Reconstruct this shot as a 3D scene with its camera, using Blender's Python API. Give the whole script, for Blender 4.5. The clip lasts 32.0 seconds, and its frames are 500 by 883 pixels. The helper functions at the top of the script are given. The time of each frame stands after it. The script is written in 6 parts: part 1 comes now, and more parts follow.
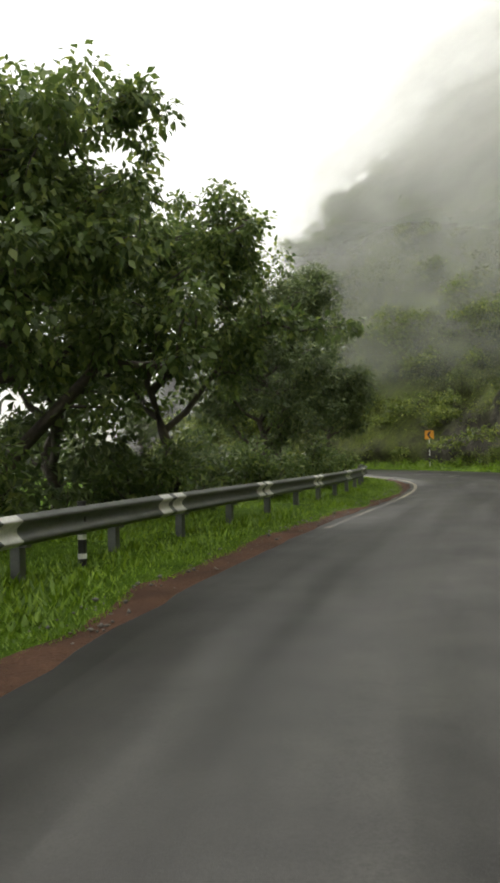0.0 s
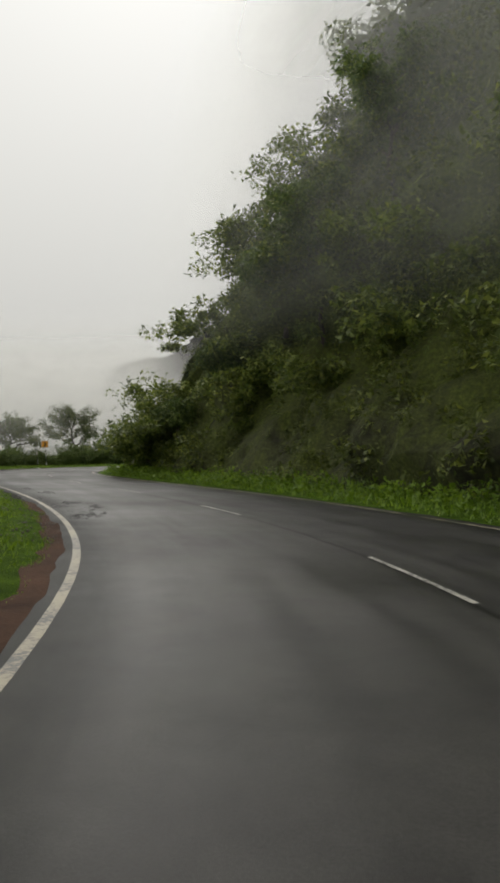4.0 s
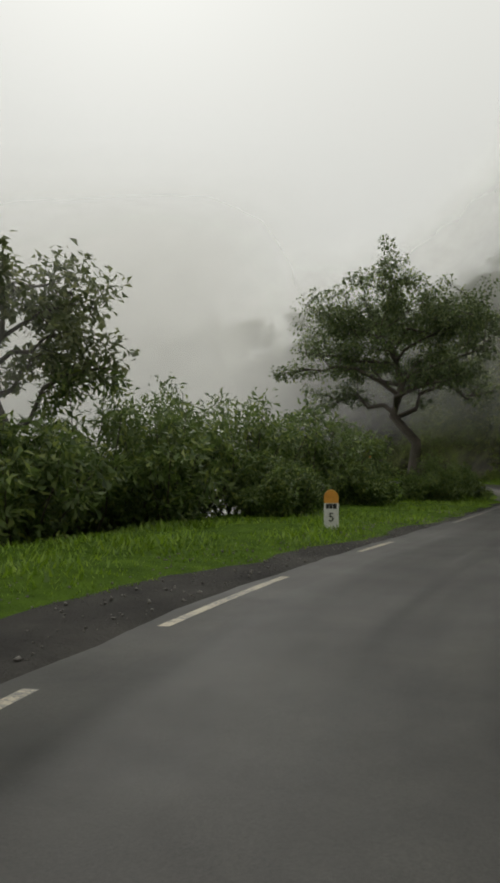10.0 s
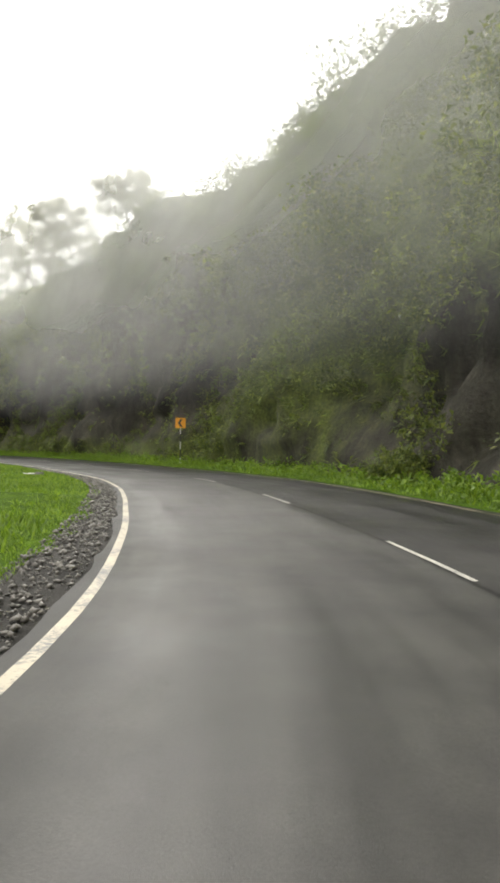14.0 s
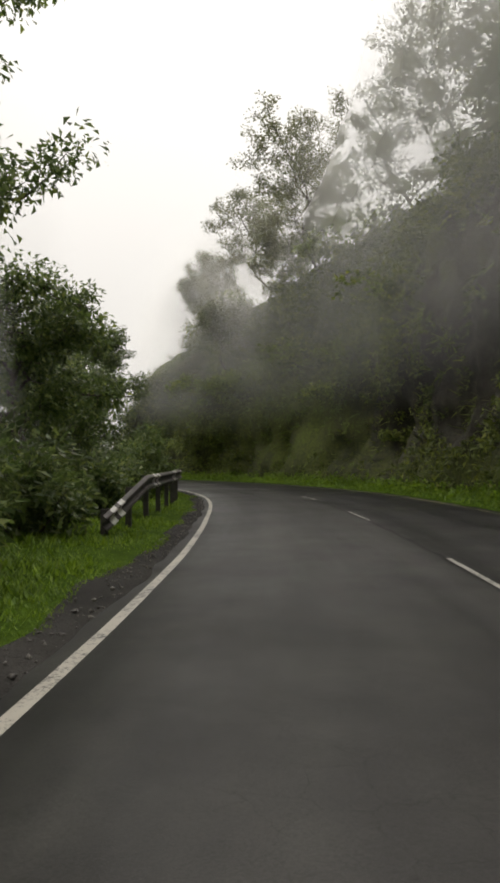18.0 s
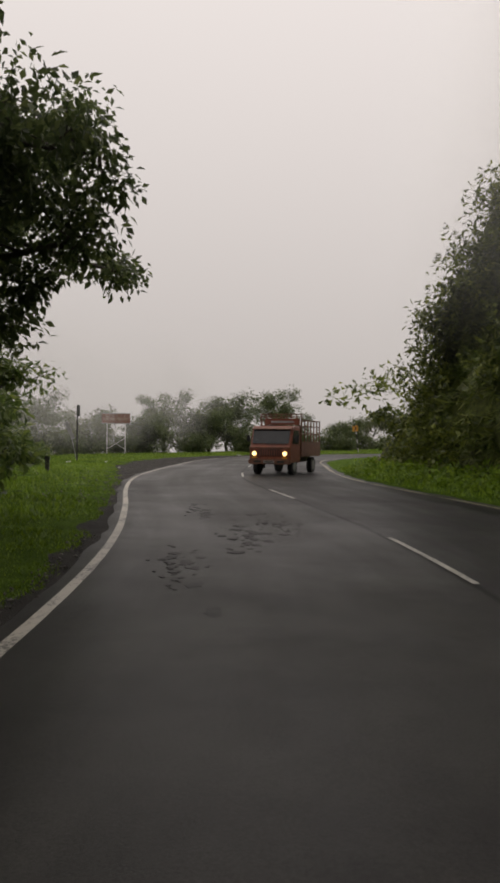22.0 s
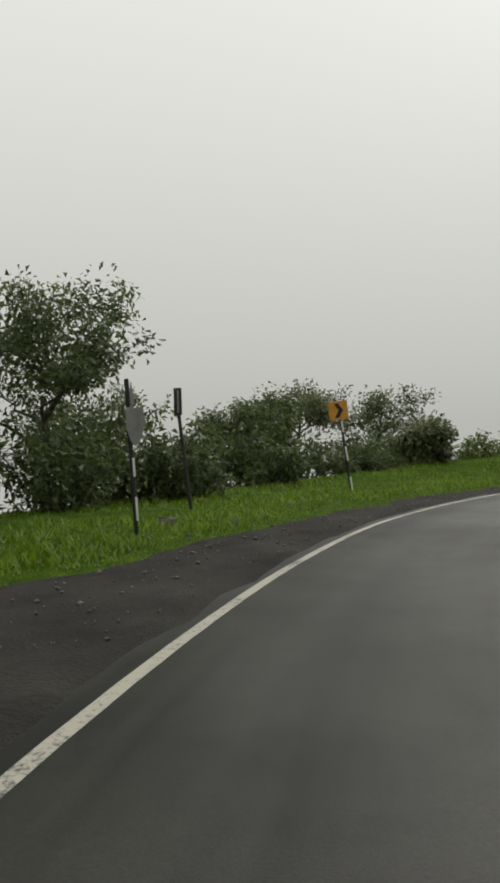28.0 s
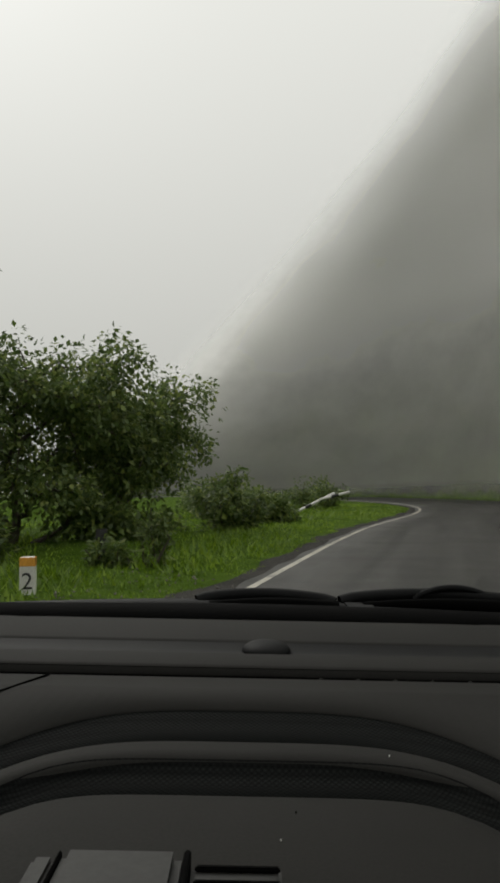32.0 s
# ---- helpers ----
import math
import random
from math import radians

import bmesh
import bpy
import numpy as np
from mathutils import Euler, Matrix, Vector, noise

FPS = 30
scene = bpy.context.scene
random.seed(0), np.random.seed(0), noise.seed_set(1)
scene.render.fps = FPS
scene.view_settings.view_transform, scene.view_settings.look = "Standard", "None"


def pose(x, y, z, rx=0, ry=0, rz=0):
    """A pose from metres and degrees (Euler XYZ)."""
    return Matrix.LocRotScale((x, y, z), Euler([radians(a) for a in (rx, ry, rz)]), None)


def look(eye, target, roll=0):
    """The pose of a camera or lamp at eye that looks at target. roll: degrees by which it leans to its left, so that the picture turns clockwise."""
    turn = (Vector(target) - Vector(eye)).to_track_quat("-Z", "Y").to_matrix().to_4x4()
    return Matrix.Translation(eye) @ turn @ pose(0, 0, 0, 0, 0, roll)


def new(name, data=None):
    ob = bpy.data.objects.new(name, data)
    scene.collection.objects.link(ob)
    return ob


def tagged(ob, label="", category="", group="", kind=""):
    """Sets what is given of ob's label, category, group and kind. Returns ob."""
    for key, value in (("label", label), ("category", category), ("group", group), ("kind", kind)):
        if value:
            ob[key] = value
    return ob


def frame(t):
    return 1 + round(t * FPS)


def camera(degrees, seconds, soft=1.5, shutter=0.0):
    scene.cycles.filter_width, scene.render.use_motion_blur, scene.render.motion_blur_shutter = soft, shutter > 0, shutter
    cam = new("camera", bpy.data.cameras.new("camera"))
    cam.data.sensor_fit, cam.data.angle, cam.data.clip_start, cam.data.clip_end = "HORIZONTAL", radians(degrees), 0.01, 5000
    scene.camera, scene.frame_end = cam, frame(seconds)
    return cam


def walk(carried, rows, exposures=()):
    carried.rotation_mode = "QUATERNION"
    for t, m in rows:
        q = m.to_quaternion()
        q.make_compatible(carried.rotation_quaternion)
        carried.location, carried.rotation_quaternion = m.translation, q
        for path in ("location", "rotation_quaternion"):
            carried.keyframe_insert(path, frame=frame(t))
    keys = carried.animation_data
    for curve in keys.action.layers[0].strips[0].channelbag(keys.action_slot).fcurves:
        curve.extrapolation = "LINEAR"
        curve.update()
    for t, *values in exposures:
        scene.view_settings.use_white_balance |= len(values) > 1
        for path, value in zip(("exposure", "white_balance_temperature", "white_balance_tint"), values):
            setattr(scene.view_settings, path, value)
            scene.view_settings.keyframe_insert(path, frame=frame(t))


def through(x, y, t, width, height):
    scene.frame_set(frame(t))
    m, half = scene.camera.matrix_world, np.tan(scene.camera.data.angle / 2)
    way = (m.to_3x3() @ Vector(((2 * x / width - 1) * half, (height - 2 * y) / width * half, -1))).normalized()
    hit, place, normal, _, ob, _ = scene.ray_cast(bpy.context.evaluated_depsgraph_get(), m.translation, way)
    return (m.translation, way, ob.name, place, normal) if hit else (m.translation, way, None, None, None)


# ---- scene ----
cam = camera(37.11, 32.0, soft=3.2, shutter=0.0)

# the drive: station in seconds, x, y, tilt up, roll, heading to the left of +y
ROWS = [
    (0.0, 0.00, 0.00, 1.01, -1.31, 17.93),
    (0.5, -0.71, 4.71, 0.86, -0.29, 10.47),
    (1.0, -0.89, 9.48, 0.51, 0.11, 5.01),
    (1.5, -0.80, 14.29, 0.40, 0.48, 3.96),
    (2.0, -0.76, 19.14, 0.18, 1.13, 6.44),
    (2.5, -1.01, 24.09, 0.27, 0.01, 10.42),
    (3.0, -1.67, 29.10, 0.61, -0.24, 15.88),
    (3.5, -2.88, 34.11, 0.81, -0.23, 22.48),
    (4.0, -4.73, 39.03, 0.96, 0.03, 29.83),
    (4.5, -7.24, 43.75, 1.17, 0.96, 37.49),
    (5.0, -10.42, 48.18, 1.17, 0.95, 45.00),
    (5.5, -14.24, 52.26, 1.53, 1.00, 52.39),
    (6.0, -18.63, 55.96, 1.46, -0.64, 58.48),
    (6.5, -23.31, 59.37, 1.14, -0.21, 60.57),
    (7.0, -28.11, 62.71, 1.47, -0.30, 61.09),
    (7.5, -32.92, 66.19, 1.31, -0.08, 58.43),
    (8.0, -37.51, 70.06, 0.63, -0.08, 52.46),
    (8.5, -41.68, 74.41, 1.08, -1.62, 46.25),
    (9.0, -45.31, 79.16, 1.67, -1.49, 39.81),
    (9.5, -48.32, 84.16, 1.85, -0.94, 33.34),
    (10.0, -50.71, 89.35, 2.09, 0.24, 27.44),
    (10.5, -52.53, 94.81, 1.14, 1.50, 20.60),
    (11.0, -53.64, 100.50, -0.20, 1.65, 12.76),
    (11.5, -53.98, 106.27, -0.13, 0.29, 5.15),
    (12.0, -53.82, 112.07, -0.39, 0.05, 2.87),
    (12.5, -53.67, 117.84, 0.32, 0.16, 5.44),
    (13.0, -53.93, 123.53, 0.04, 0.01, 10.97),
    (13.5, -54.79, 129.11, 0.51, -0.20, 17.83),
    (14.0, -56.32, 134.53, 0.28, 0.73, 24.84),
    (14.5, -58.49, 139.72, 0.65, -0.05, 31.75),
    (15.0, -61.22, 144.62, 1.21, -0.29, 37.69),
    (15.5, -64.37, 149.22, 1.08, -0.47, 42.29),
    (16.0, -67.87, 153.53, 1.03, -0.41, 47.13),
    (16.5, -71.71, 157.53, 1.06, -0.38, 51.68),
    (17.0, -75.81, 161.24, 1.21, -0.30, 55.42),
    (17.5, -80.11, 164.71, 1.54, -0.08, 57.86),
    (18.0, -84.51, 168.08, 1.61, -0.39, 58.50),
    (18.5, -88.99, 171.39, 1.52, -0.06, 59.63),
    (19.0, -93.56, 174.59, 2.20, -1.36, 61.75),
    (19.5, -98.26, 177.55, 1.61, -1.13, 65.05),
    (20.0, -103.12, 180.20, 0.92, -0.06, 68.92),
    (20.5, -108.09, 182.47, 0.14, 0.32, 73.19),
    (21.0, -113.10, 184.34, 0.39, -0.15, 77.11),
    (21.5, -118.18, 185.80, -0.59, 0.52, 82.03),
    (22.0, -123.35, 186.78, -0.22, 0.58, 87.71),
    (22.5, -128.48, 187.20, -0.02, 1.08, 94.21),
    (23.0, -133.42, 187.06, 0.93, 0.81, 100.34),
    (23.5, -138.11, 186.51, 0.82, -1.02, 104.10),
    (24.0, -142.60, 185.82, 0.78, -2.02, 104.78),
    (24.5, -146.98, 185.22, 0.95, -2.49, 101.86),
    (25.0, -151.30, 184.89, 0.79, -1.09, 98.16),
    (25.5, -155.57, 184.86, 0.58, -0.78, 93.86),
    (26.0, -159.74, 185.16, 0.21, -1.06, 89.12),
    (26.5, -163.77, 185.79, -0.53, -2.36, 84.10),
    (27.0, -167.61, 186.76, -0.27, -2.23, 78.98),
    (27.5, -171.25, 188.02, -0.88, -1.92, 73.83),
    (28.0, -174.72, 189.60, 0.74, -1.68, 68.44),
    (28.5, -178.05, 191.58, 0.60, -1.50, 61.41),
    (29.0, -181.20, 194.10, 0.75, -1.70, 52.67),
    (29.5, -184.03, 197.16, 1.20, -2.40, 43.96),
    (30.0, -186.45, 200.69, 1.28, -3.73, 36.00),
    (30.5, -188.49, 204.55, 0.86, -1.93, 31.11),
    (31.0, -190.23, 208.68, 2.06, -1.12, 25.67),
    (31.5, -191.58, 213.12, 2.67, -0.63, 19.58),
    (32.0, -192.42, 217.82, 3.15, -0.49, 12.01),
]

EYE = 1.25
walk(cam, [(s, pose(x, y, EYE, 90 + tilt, 0, head) @ pose(0, 0, 0, 0, 0, roll)) for s, x, y, tilt, roll, head in ROWS],
     exposures=((0, 0.85, 6500, 10), (1, 1.15, 6550, 10), (2, 1.35, 6600, 11), (2.5, 1.15, 6550, 11), (4.5, -0.4, 6500, 11), (9, -0.35, 6500, 9), (10, -0.35, 6500, 9), (11, -0.35, 6550, 10), (11.5, 0.6, 7000, 12), (12, 1.2, 7100, 13), (13, 1.2, 6650, 11), (14, 1.2, 6550, 11), (15.5, 0.65, 6600, 11), (18, 0.25, 6650, 14), (20, 0.25, 6650, 14), (21.5, -0.25, 6750, 19), (22.2, -0.3, 6750, 20), (23, -0.35, 6550, 13), (24, -0.4, 6500, 9), (27, -0.15, 6500, 8), (28, -0.3, 6500, 8), (30, -0.5, 6500, 8), (32, -0.35, 6500, 9)))

# ---------------------------------------------------------------- sky and sun
SKY_TOP, SKY_LOW = (1.0, 1.0, 0.945), (0.60, 0.60, 0.56)
world = bpy.data.worlds.new("overcast_sky")
scene.world = world
world.use_nodes = True
wn, wl = world.node_tree.nodes, world.node_tree.links
wn.clear()
w_out, w_bg = wn.new("ShaderNodeOutputWorld"), wn.new("ShaderNodeBackground")
w_sky, w_hsv, w_mix = wn.new("ShaderNodeTexSky"), wn.new("ShaderNodeHueSaturation"), wn.new("ShaderNodeMixRGB")
w_co, w_sep, w_ramp = wn.new("ShaderNodeTexCoord"), wn.new("ShaderNodeSeparateXYZ"), wn.new("ShaderNodeValToRGB")
w_sky.sky_type, w_sky.sun_disc = "NISHITA", False
w_sky.sun_elevation, w_sky.sun_rotation = radians(40), radians(-38)
w_sky.dust_density = 6.0
w_hsv.inputs["Saturation"].default_value, w_hsv.inputs["Value"].default_value = 0.05, 0.1
w_mix.inputs["Fac"].default_value = 0.965
w_ramp.color_ramp.elements[0].position, w_ramp.color_ramp.elements[0].color = 0.03, (*SKY_LOW, 1)
w_ramp.color_ramp.elements[1].position, w_ramp.color_ramp.elements[1].color = 0.55, (*SKY_TOP, 1)
wl.new(w_co.outputs["Generated"], w_sep.inputs[0])
wl.new(w_sep.outputs["Z"], w_ramp.inputs["Fac"])
wl.new(w_sky.outputs[0], w_hsv.inputs["Color"])
wl.new(w_hsv.outputs[0], w_mix.inputs[1])
wl.new(w_ramp.outputs[0], w_mix.inputs[2])
wl.new(w_mix.outputs[0], w_bg.inputs["Color"])
w_bg.inputs["Strength"].default_value = 1.0
wl.new(w_bg.outputs[0], w_out.inputs["Surface"])

sun_data = bpy.data.lights.new("sun", "SUN")
sun_data.energy, sun_data.angle, sun_data.color = 1.0, radians(25), (1.0, 0.97, 0.9)
sun = new("sun", sun_data)
sun.matrix_world = look((-60, 80, 84), (0, 0, 0))

# ---------------------------------------------------------------- materials
def principled(name):
    m = bpy.data.materials.new(name)
    m.use_nodes = True
    n = m.node_tree.nodes
    return m, n, m.node_tree.links, n["Principled BSDF"]


def noise_node(n, l, scale, detail=4, rough=0.6, coords="Object", stretch=None):
    co, t = n.new("ShaderNodeTexCoord"), n.new("ShaderNodeTexNoise")
    t.inputs["Scale"].default_value, t.inputs["Detail"].default_value, t.inputs["Roughness"].default_value = scale, detail, rough
    if stretch:
        mp = n.new("ShaderNodeMapping")
        mp.inputs["Scale"].default_value = stretch
        l.new(co.outputs[coords], mp.inputs["Vector"])
        l.new(mp.outputs[0], t.inputs["Vector"])
    else:
        l.new(co.outputs[coords], t.inputs["Vector"])
    return t


def ramp(n, l, source, stops):
    r = n.new("ShaderNodeValToRGB")
    e = r.color_ramp.elements
    while len(e) < len(stops):
        e.new(0.5)
    for k, (p, c) in zip(e, stops):
        k.position, k.color = p, (*c, 1) if len(c) == 3 else c
    l.new(source, r.inputs["Fac"])
    return r


def mixed(n, l, fac, a, b, mode="MIX"):
    m = n.new("ShaderNodeMixRGB")
    m.blend_type = mode
    for k, v in ((0, fac), (1, a), (2, b)):
        if isinstance(v, (int, float)):
            m.inputs[k].default_value = v
        elif isinstance(v, tuple):
            m.inputs[k].default_value = (*v, 1)
        else:
            l.new(v, m.inputs[k])
    return m


def bump(n, l, source, bsdf, strength=0.4, distance=0.02):
    b = n.new("ShaderNodeBump")
    b.inputs["Strength"].default_value, b.inputs["Distance"].default_value = strength, distance
    l.new(source, b.inputs["Height"])
    l.new(b.outputs[0], bsdf.inputs["Normal"])


def surface(name, low, high, scale=3.0, rough=0.6, metal=0.0, fine=60.0, relief=0.25, depth=0.004, rough2=None, spec=None):
    """A two-scale surface: colour wanders between low and high, with fine grain and relief."""
    m, n, l, b = principled(name)
    big, small = noise_node(n, l, scale, 5), noise_node(n, l, fine, 3)
    r1 = ramp(n, l, big.outputs["Fac"], [(0.3, low), (0.7, high)])
    r2 = ramp(n, l, small.outputs["Fac"], [(0.3, (0.82, 0.82, 0.82)), (0.7, (1.12, 1.12, 1.12))])
    l.new(mixed(n, l, 1.0, r1.outputs[0], r2.outputs[0], "MULTIPLY").outputs[0], b.inputs["Base Color"])
    b.inputs["Roughness"].default_value, b.inputs["Metallic"].default_value = rough, metal
    if rough2 is not None:
        rr = ramp(n, l, big.outputs["Fac"], [(0.35, (rough,) * 3), (0.65, (rough2,) * 3)])
        l.new(rr.outputs[0], b.inputs["Roughness"])
    if spec is not None:
        b.inputs["Specular IOR Level"].default_value = spec
    bump(n, l, small.outputs["Fac"], b, relief, depth)
    return m


def leaf_material(name, dark, light, young=None, through=0.38, rough=0.48):
    m, n, l, b = principled(name)
    geo = n.new("ShaderNodeNewGeometry")
    stops = [(0.0, dark), (0.75, light)] + ([(1.0, young)] if young else [])
    r = ramp(n, l, geo.outputs["Random Per Island"], stops)
    big = noise_node(n, l, 0.35, 3)
    r2 = ramp(n, l, big.outputs["Fac"], [(0.3, (0.7, 0.72, 0.7)), (0.7, (1.2, 1.18, 1.1))])
    col = mixed(n, l, 1.0, r.outputs[0], r2.outputs[0], "MULTIPLY")
    l.new(col.outputs[0], b.inputs["Base Color"])
    b.inputs["Roughness"].default_value = rough
    b.inputs["Specular IOR Level"].default_value = 0.55
    tr, mix = n.new("ShaderNodeBsdfTranslucent"), n.new("ShaderNodeMixShader")
    l.new(col.outputs[0], tr.inputs["Color"])
    mix.inputs["Fac"].default_value = through
    l.new(b.outputs[0], mix.inputs[1])
    l.new(tr.outputs[0], mix.inputs[2])
    l.new(mix.outputs[0], n["Material Output"].inputs["Surface"])
    return m


def asphalt_material():
    m, n, l, b = principled("wet_asphalt")
    broad, patch = noise_node(n, l, 0.16, 5, 0.62), noise_node(n, l, 0.9, 5, 0.65)
    grit, fine = noise_node(n, l, 70, 4), noise_node(n, l, 260, 2)
    c1 = ramp(n, l, patch.outputs["Fac"], [(0.3, (0.021, 0.0205, 0.020)), (0.7, (0.047, 0.046, 0.043))])
    c2 = ramp(n, l, grit.outputs["Fac"], [(0.25, (0.6, 0.6, 0.6)), (0.75, (1.35, 1.35, 1.32))])
    grain = mixed(n, l, 1.0, c1.outputs[0], c2.outputs[0], "MULTIPLY")
    # streaks along the lanes, the older half of the surfacing and the joint down the middle
    across, along = n.new("ShaderNodeAttribute"), n.new("ShaderNodeAttribute")
    across.attribute_name, along.attribute_name = "across", "along"
    lane = n.new("ShaderNodeCombineXYZ")
    l.new(across.outputs["Fac"], lane.inputs[0])
    l.new(along.outputs["Fac"], lane.inputs[1])
    streak = n.new("ShaderNodeTexNoise")
    streak.inputs["Scale"].default_value, streak.inputs["Detail"].default_value, streak.inputs["Roughness"].default_value = 1.0, 5, 0.6
    stretch = n.new("ShaderNodeMapping")
    stretch.inputs["Scale"].default_value = (1.5, 0.09, 1.0)
    l.new(lane.outputs[0], stretch.inputs["Vector"])
    l.new(stretch.outputs[0], streak.inputs["Vector"])
    worn = ramp(n, l, streak.outputs["Fac"], [(0.32, (0.68,) * 3), (0.68, (1.30, 1.29, 1.26))])
    grain = mixed(n, l, 1.0, grain.outputs[0], worn.outputs[0], "MULTIPLY")
    wobble = n.new("ShaderNodeMath")
    wobble.operation = "MULTIPLY_ADD"
    wobble.inputs[1].default_value = 0.16
    l.new(patch.outputs["Fac"], wobble.inputs[0])
    l.new(across.outputs["Fac"], wobble.inputs[2])
    half = n.new("ShaderNodeMath")
    half.operation = "MULTIPLY"
    half.inputs[1].default_value = 0.14
    l.new(wobble.outputs[0], half.inputs[0])
    joint = ramp(n, l, half.outputs[0], [(0.0, (1.08, 1.08, 1.06)), (0.488, (1.05, 1.05, 1.03)), (0.493, (0.40,) * 3), (0.497, (0.42,) * 3), (0.502, (0.86, 0.86, 0.87)), (1.0, (0.80, 0.80, 0.82))])
    grain = mixed(n, l, 1.0, grain.outputs[0], joint.outputs[0], "MULTIPLY")
    # hairline cracks where the surface is tired
    cells, where = n.new("ShaderNodeTexVoronoi"), noise_node(n, l, 0.22, 3)
    cells.feature = "DISTANCE_TO_EDGE"
    cells.inputs["Scale"].default_value = 2.8
    co, bent = n.new("ShaderNodeTexCoord"), n.new("ShaderNodeVectorMath")
    bent.operation = "MULTIPLY_ADD"
    bent.inputs[1].default_value = (0.5, 0.5, 0.5)
    l.new(patch.outputs["Color"], bent.inputs[0])
    l.new(co.outputs["Object"], bent.inputs[2])
    l.new(bent.outputs[0], cells.inputs["Vector"])
    crack = ramp(n, l, cells.outputs["Distance"], [(0.0, (0.5,) * 3), (0.011, (1.0,) * 3)])
    tired = ramp(n, l, where.outputs["Fac"], [(0.56, (0.0,) * 3), (0.66, (0.8,) * 3)])
    cracks = mixed(n, l, tired.outputs[0], (1.0, 1.0, 1.0), crack.outputs[0])
    grain = mixed(n, l, 1.0, grain.outputs[0], cracks.outputs[0], "MULTIPLY")
    open_grain = mixed(n, l, 1.0, mixed(n, l, 1.0, joint.outputs[0], cracks.outputs[0], "MULTIPLY").outputs[0], worn.outputs[0], "MULTIPLY")
    l.new(mixed(n, l, 1.0, (0.20, 0.20, 0.195), open_grain.outputs[0], "MULTIPLY").outputs[0], b.inputs["Specular IOR Level"])
    l.new(grain.outputs[0], b.inputs["Base Color"])
    wet = mixed(n, l, 0.45, broad.outputs["Fac"], streak.outputs["Fac"])
    rr = ramp(n, l, wet.outputs[0], [(0.36, (0.34,) * 3), (0.5, (0.50,) * 3), (0.63, (0.68,) * 3)])
    l.new(rr.outputs[0], b.inputs["Roughness"])
    both = mixed(n, l, 0.5, grit.outputs["Fac"], fine.outputs["Fac"])
    bump(n, l, both.outputs[0], b, 0.35, 0.006)
    return m


def paint_material(name, colour, worn=0.45):
    """Road paint, worn through to the asphalt in flakes."""
    m, n, l, b = principled(name)
    flakes, wide = noise_node(n, l, 22, 6, 0.75), noise_node(n, l, 1.1, 3)
    both = mixed(n, l, 0.4, flakes.outputs["Fac"], wide.outputs["Fac"])
    r = ramp(n, l, both.outputs[0], [(worn - 0.06, (0.07, 0.068, 0.062)), (worn + 0.03, colour)])
    l.new(r.outputs[0], b.inputs["Base Color"])
    b.inputs["Roughness"].default_value = 0.5
    bump(n, l, flakes.outputs["Fac"], b, 0.3, 0.003)
    return m


def cliff_material():
    """Dark wet rock in the lowest metres, mossy earth between the plants above."""
    m, n, l, b = principled("mossy_rock")
    big, mid, fine = noise_node(n, l, 0.16, 6, 0.6), noise_node(n, l, 0.9, 7, 0.7, stretch=(1, 1, 0.38)), noise_node(n, l, 7, 6, 0.75)
    rock = ramp(n, l, mid.outputs["Fac"], [(0.28, (0.017, 0.016, 0.011)), (0.48, (0.052, 0.048, 0.036)), (0.70, (0.118, 0.108, 0.086))])
    green = ramp(n, l, fine.outputs["Fac"], [(0.3, (0.030, 0.040, 0.009)), (0.52, (0.100, 0.125, 0.024)), (0.72, (0.20, 0.24, 0.045))])
    co, sep = n.new("ShaderNodeTexCoord"), n.new("ShaderNodeSeparateXYZ")
    l.new(co.outputs["Object"], sep.inputs[0])
    rise = n.new("ShaderNodeMapRange")
    rise.inputs["From Min"].default_value, rise.inputs["From Max"].default_value = 1.0, 8.5
    rise.inputs["To Min"].default_value, rise.inputs["To Max"].default_value = 0.455, 0.60
    l.new(sep.outputs["Z"], rise.inputs["Value"])
    bare = n.new("ShaderNodeAttribute")
    bare.attribute_name = "bare_rock"
    less = n.new("ShaderNodeMath")
    less.operation = "MULTIPLY_ADD"
    less.inputs[1].default_value = -0.34
    l.new(bare.outputs["Fac"], less.inputs[0])
    l.new(rise.outputs[0], less.inputs[2])
    mask = mixed(n, l, 0.5, mixed(n, l, 0.5, big.outputs["Fac"], mid.outputs["Fac"]).outputs[0], less.outputs[0])
    where = ramp(n, l, mask.outputs[0], [(0.43, (0,) * 3), (0.52, (1,) * 3)])
    grain = ramp(n, l, fine.outputs["Fac"], [(0.3, (0.6, 0.6, 0.6)), (0.7, (1.3, 1.28, 1.25))])
    stone = mixed(n, l, 1.0, rock.outputs[0], grain.outputs[0], "MULTIPLY")
    l.new(mixed(n, l, where.outputs[0], stone.outputs[0], green.outputs[0]).outputs[0], b.inputs["Base Color"])
    b.inputs["Roughness"].default_value, b.inputs["Specular IOR Level"].default_value = 0.85, 0.25
    both = mixed(n, l, 0.45, mid.outputs["Fac"], fine.outputs["Fac"])
    bump(n, l, both.outputs[0], b, 1.0, 0.35)
    return m


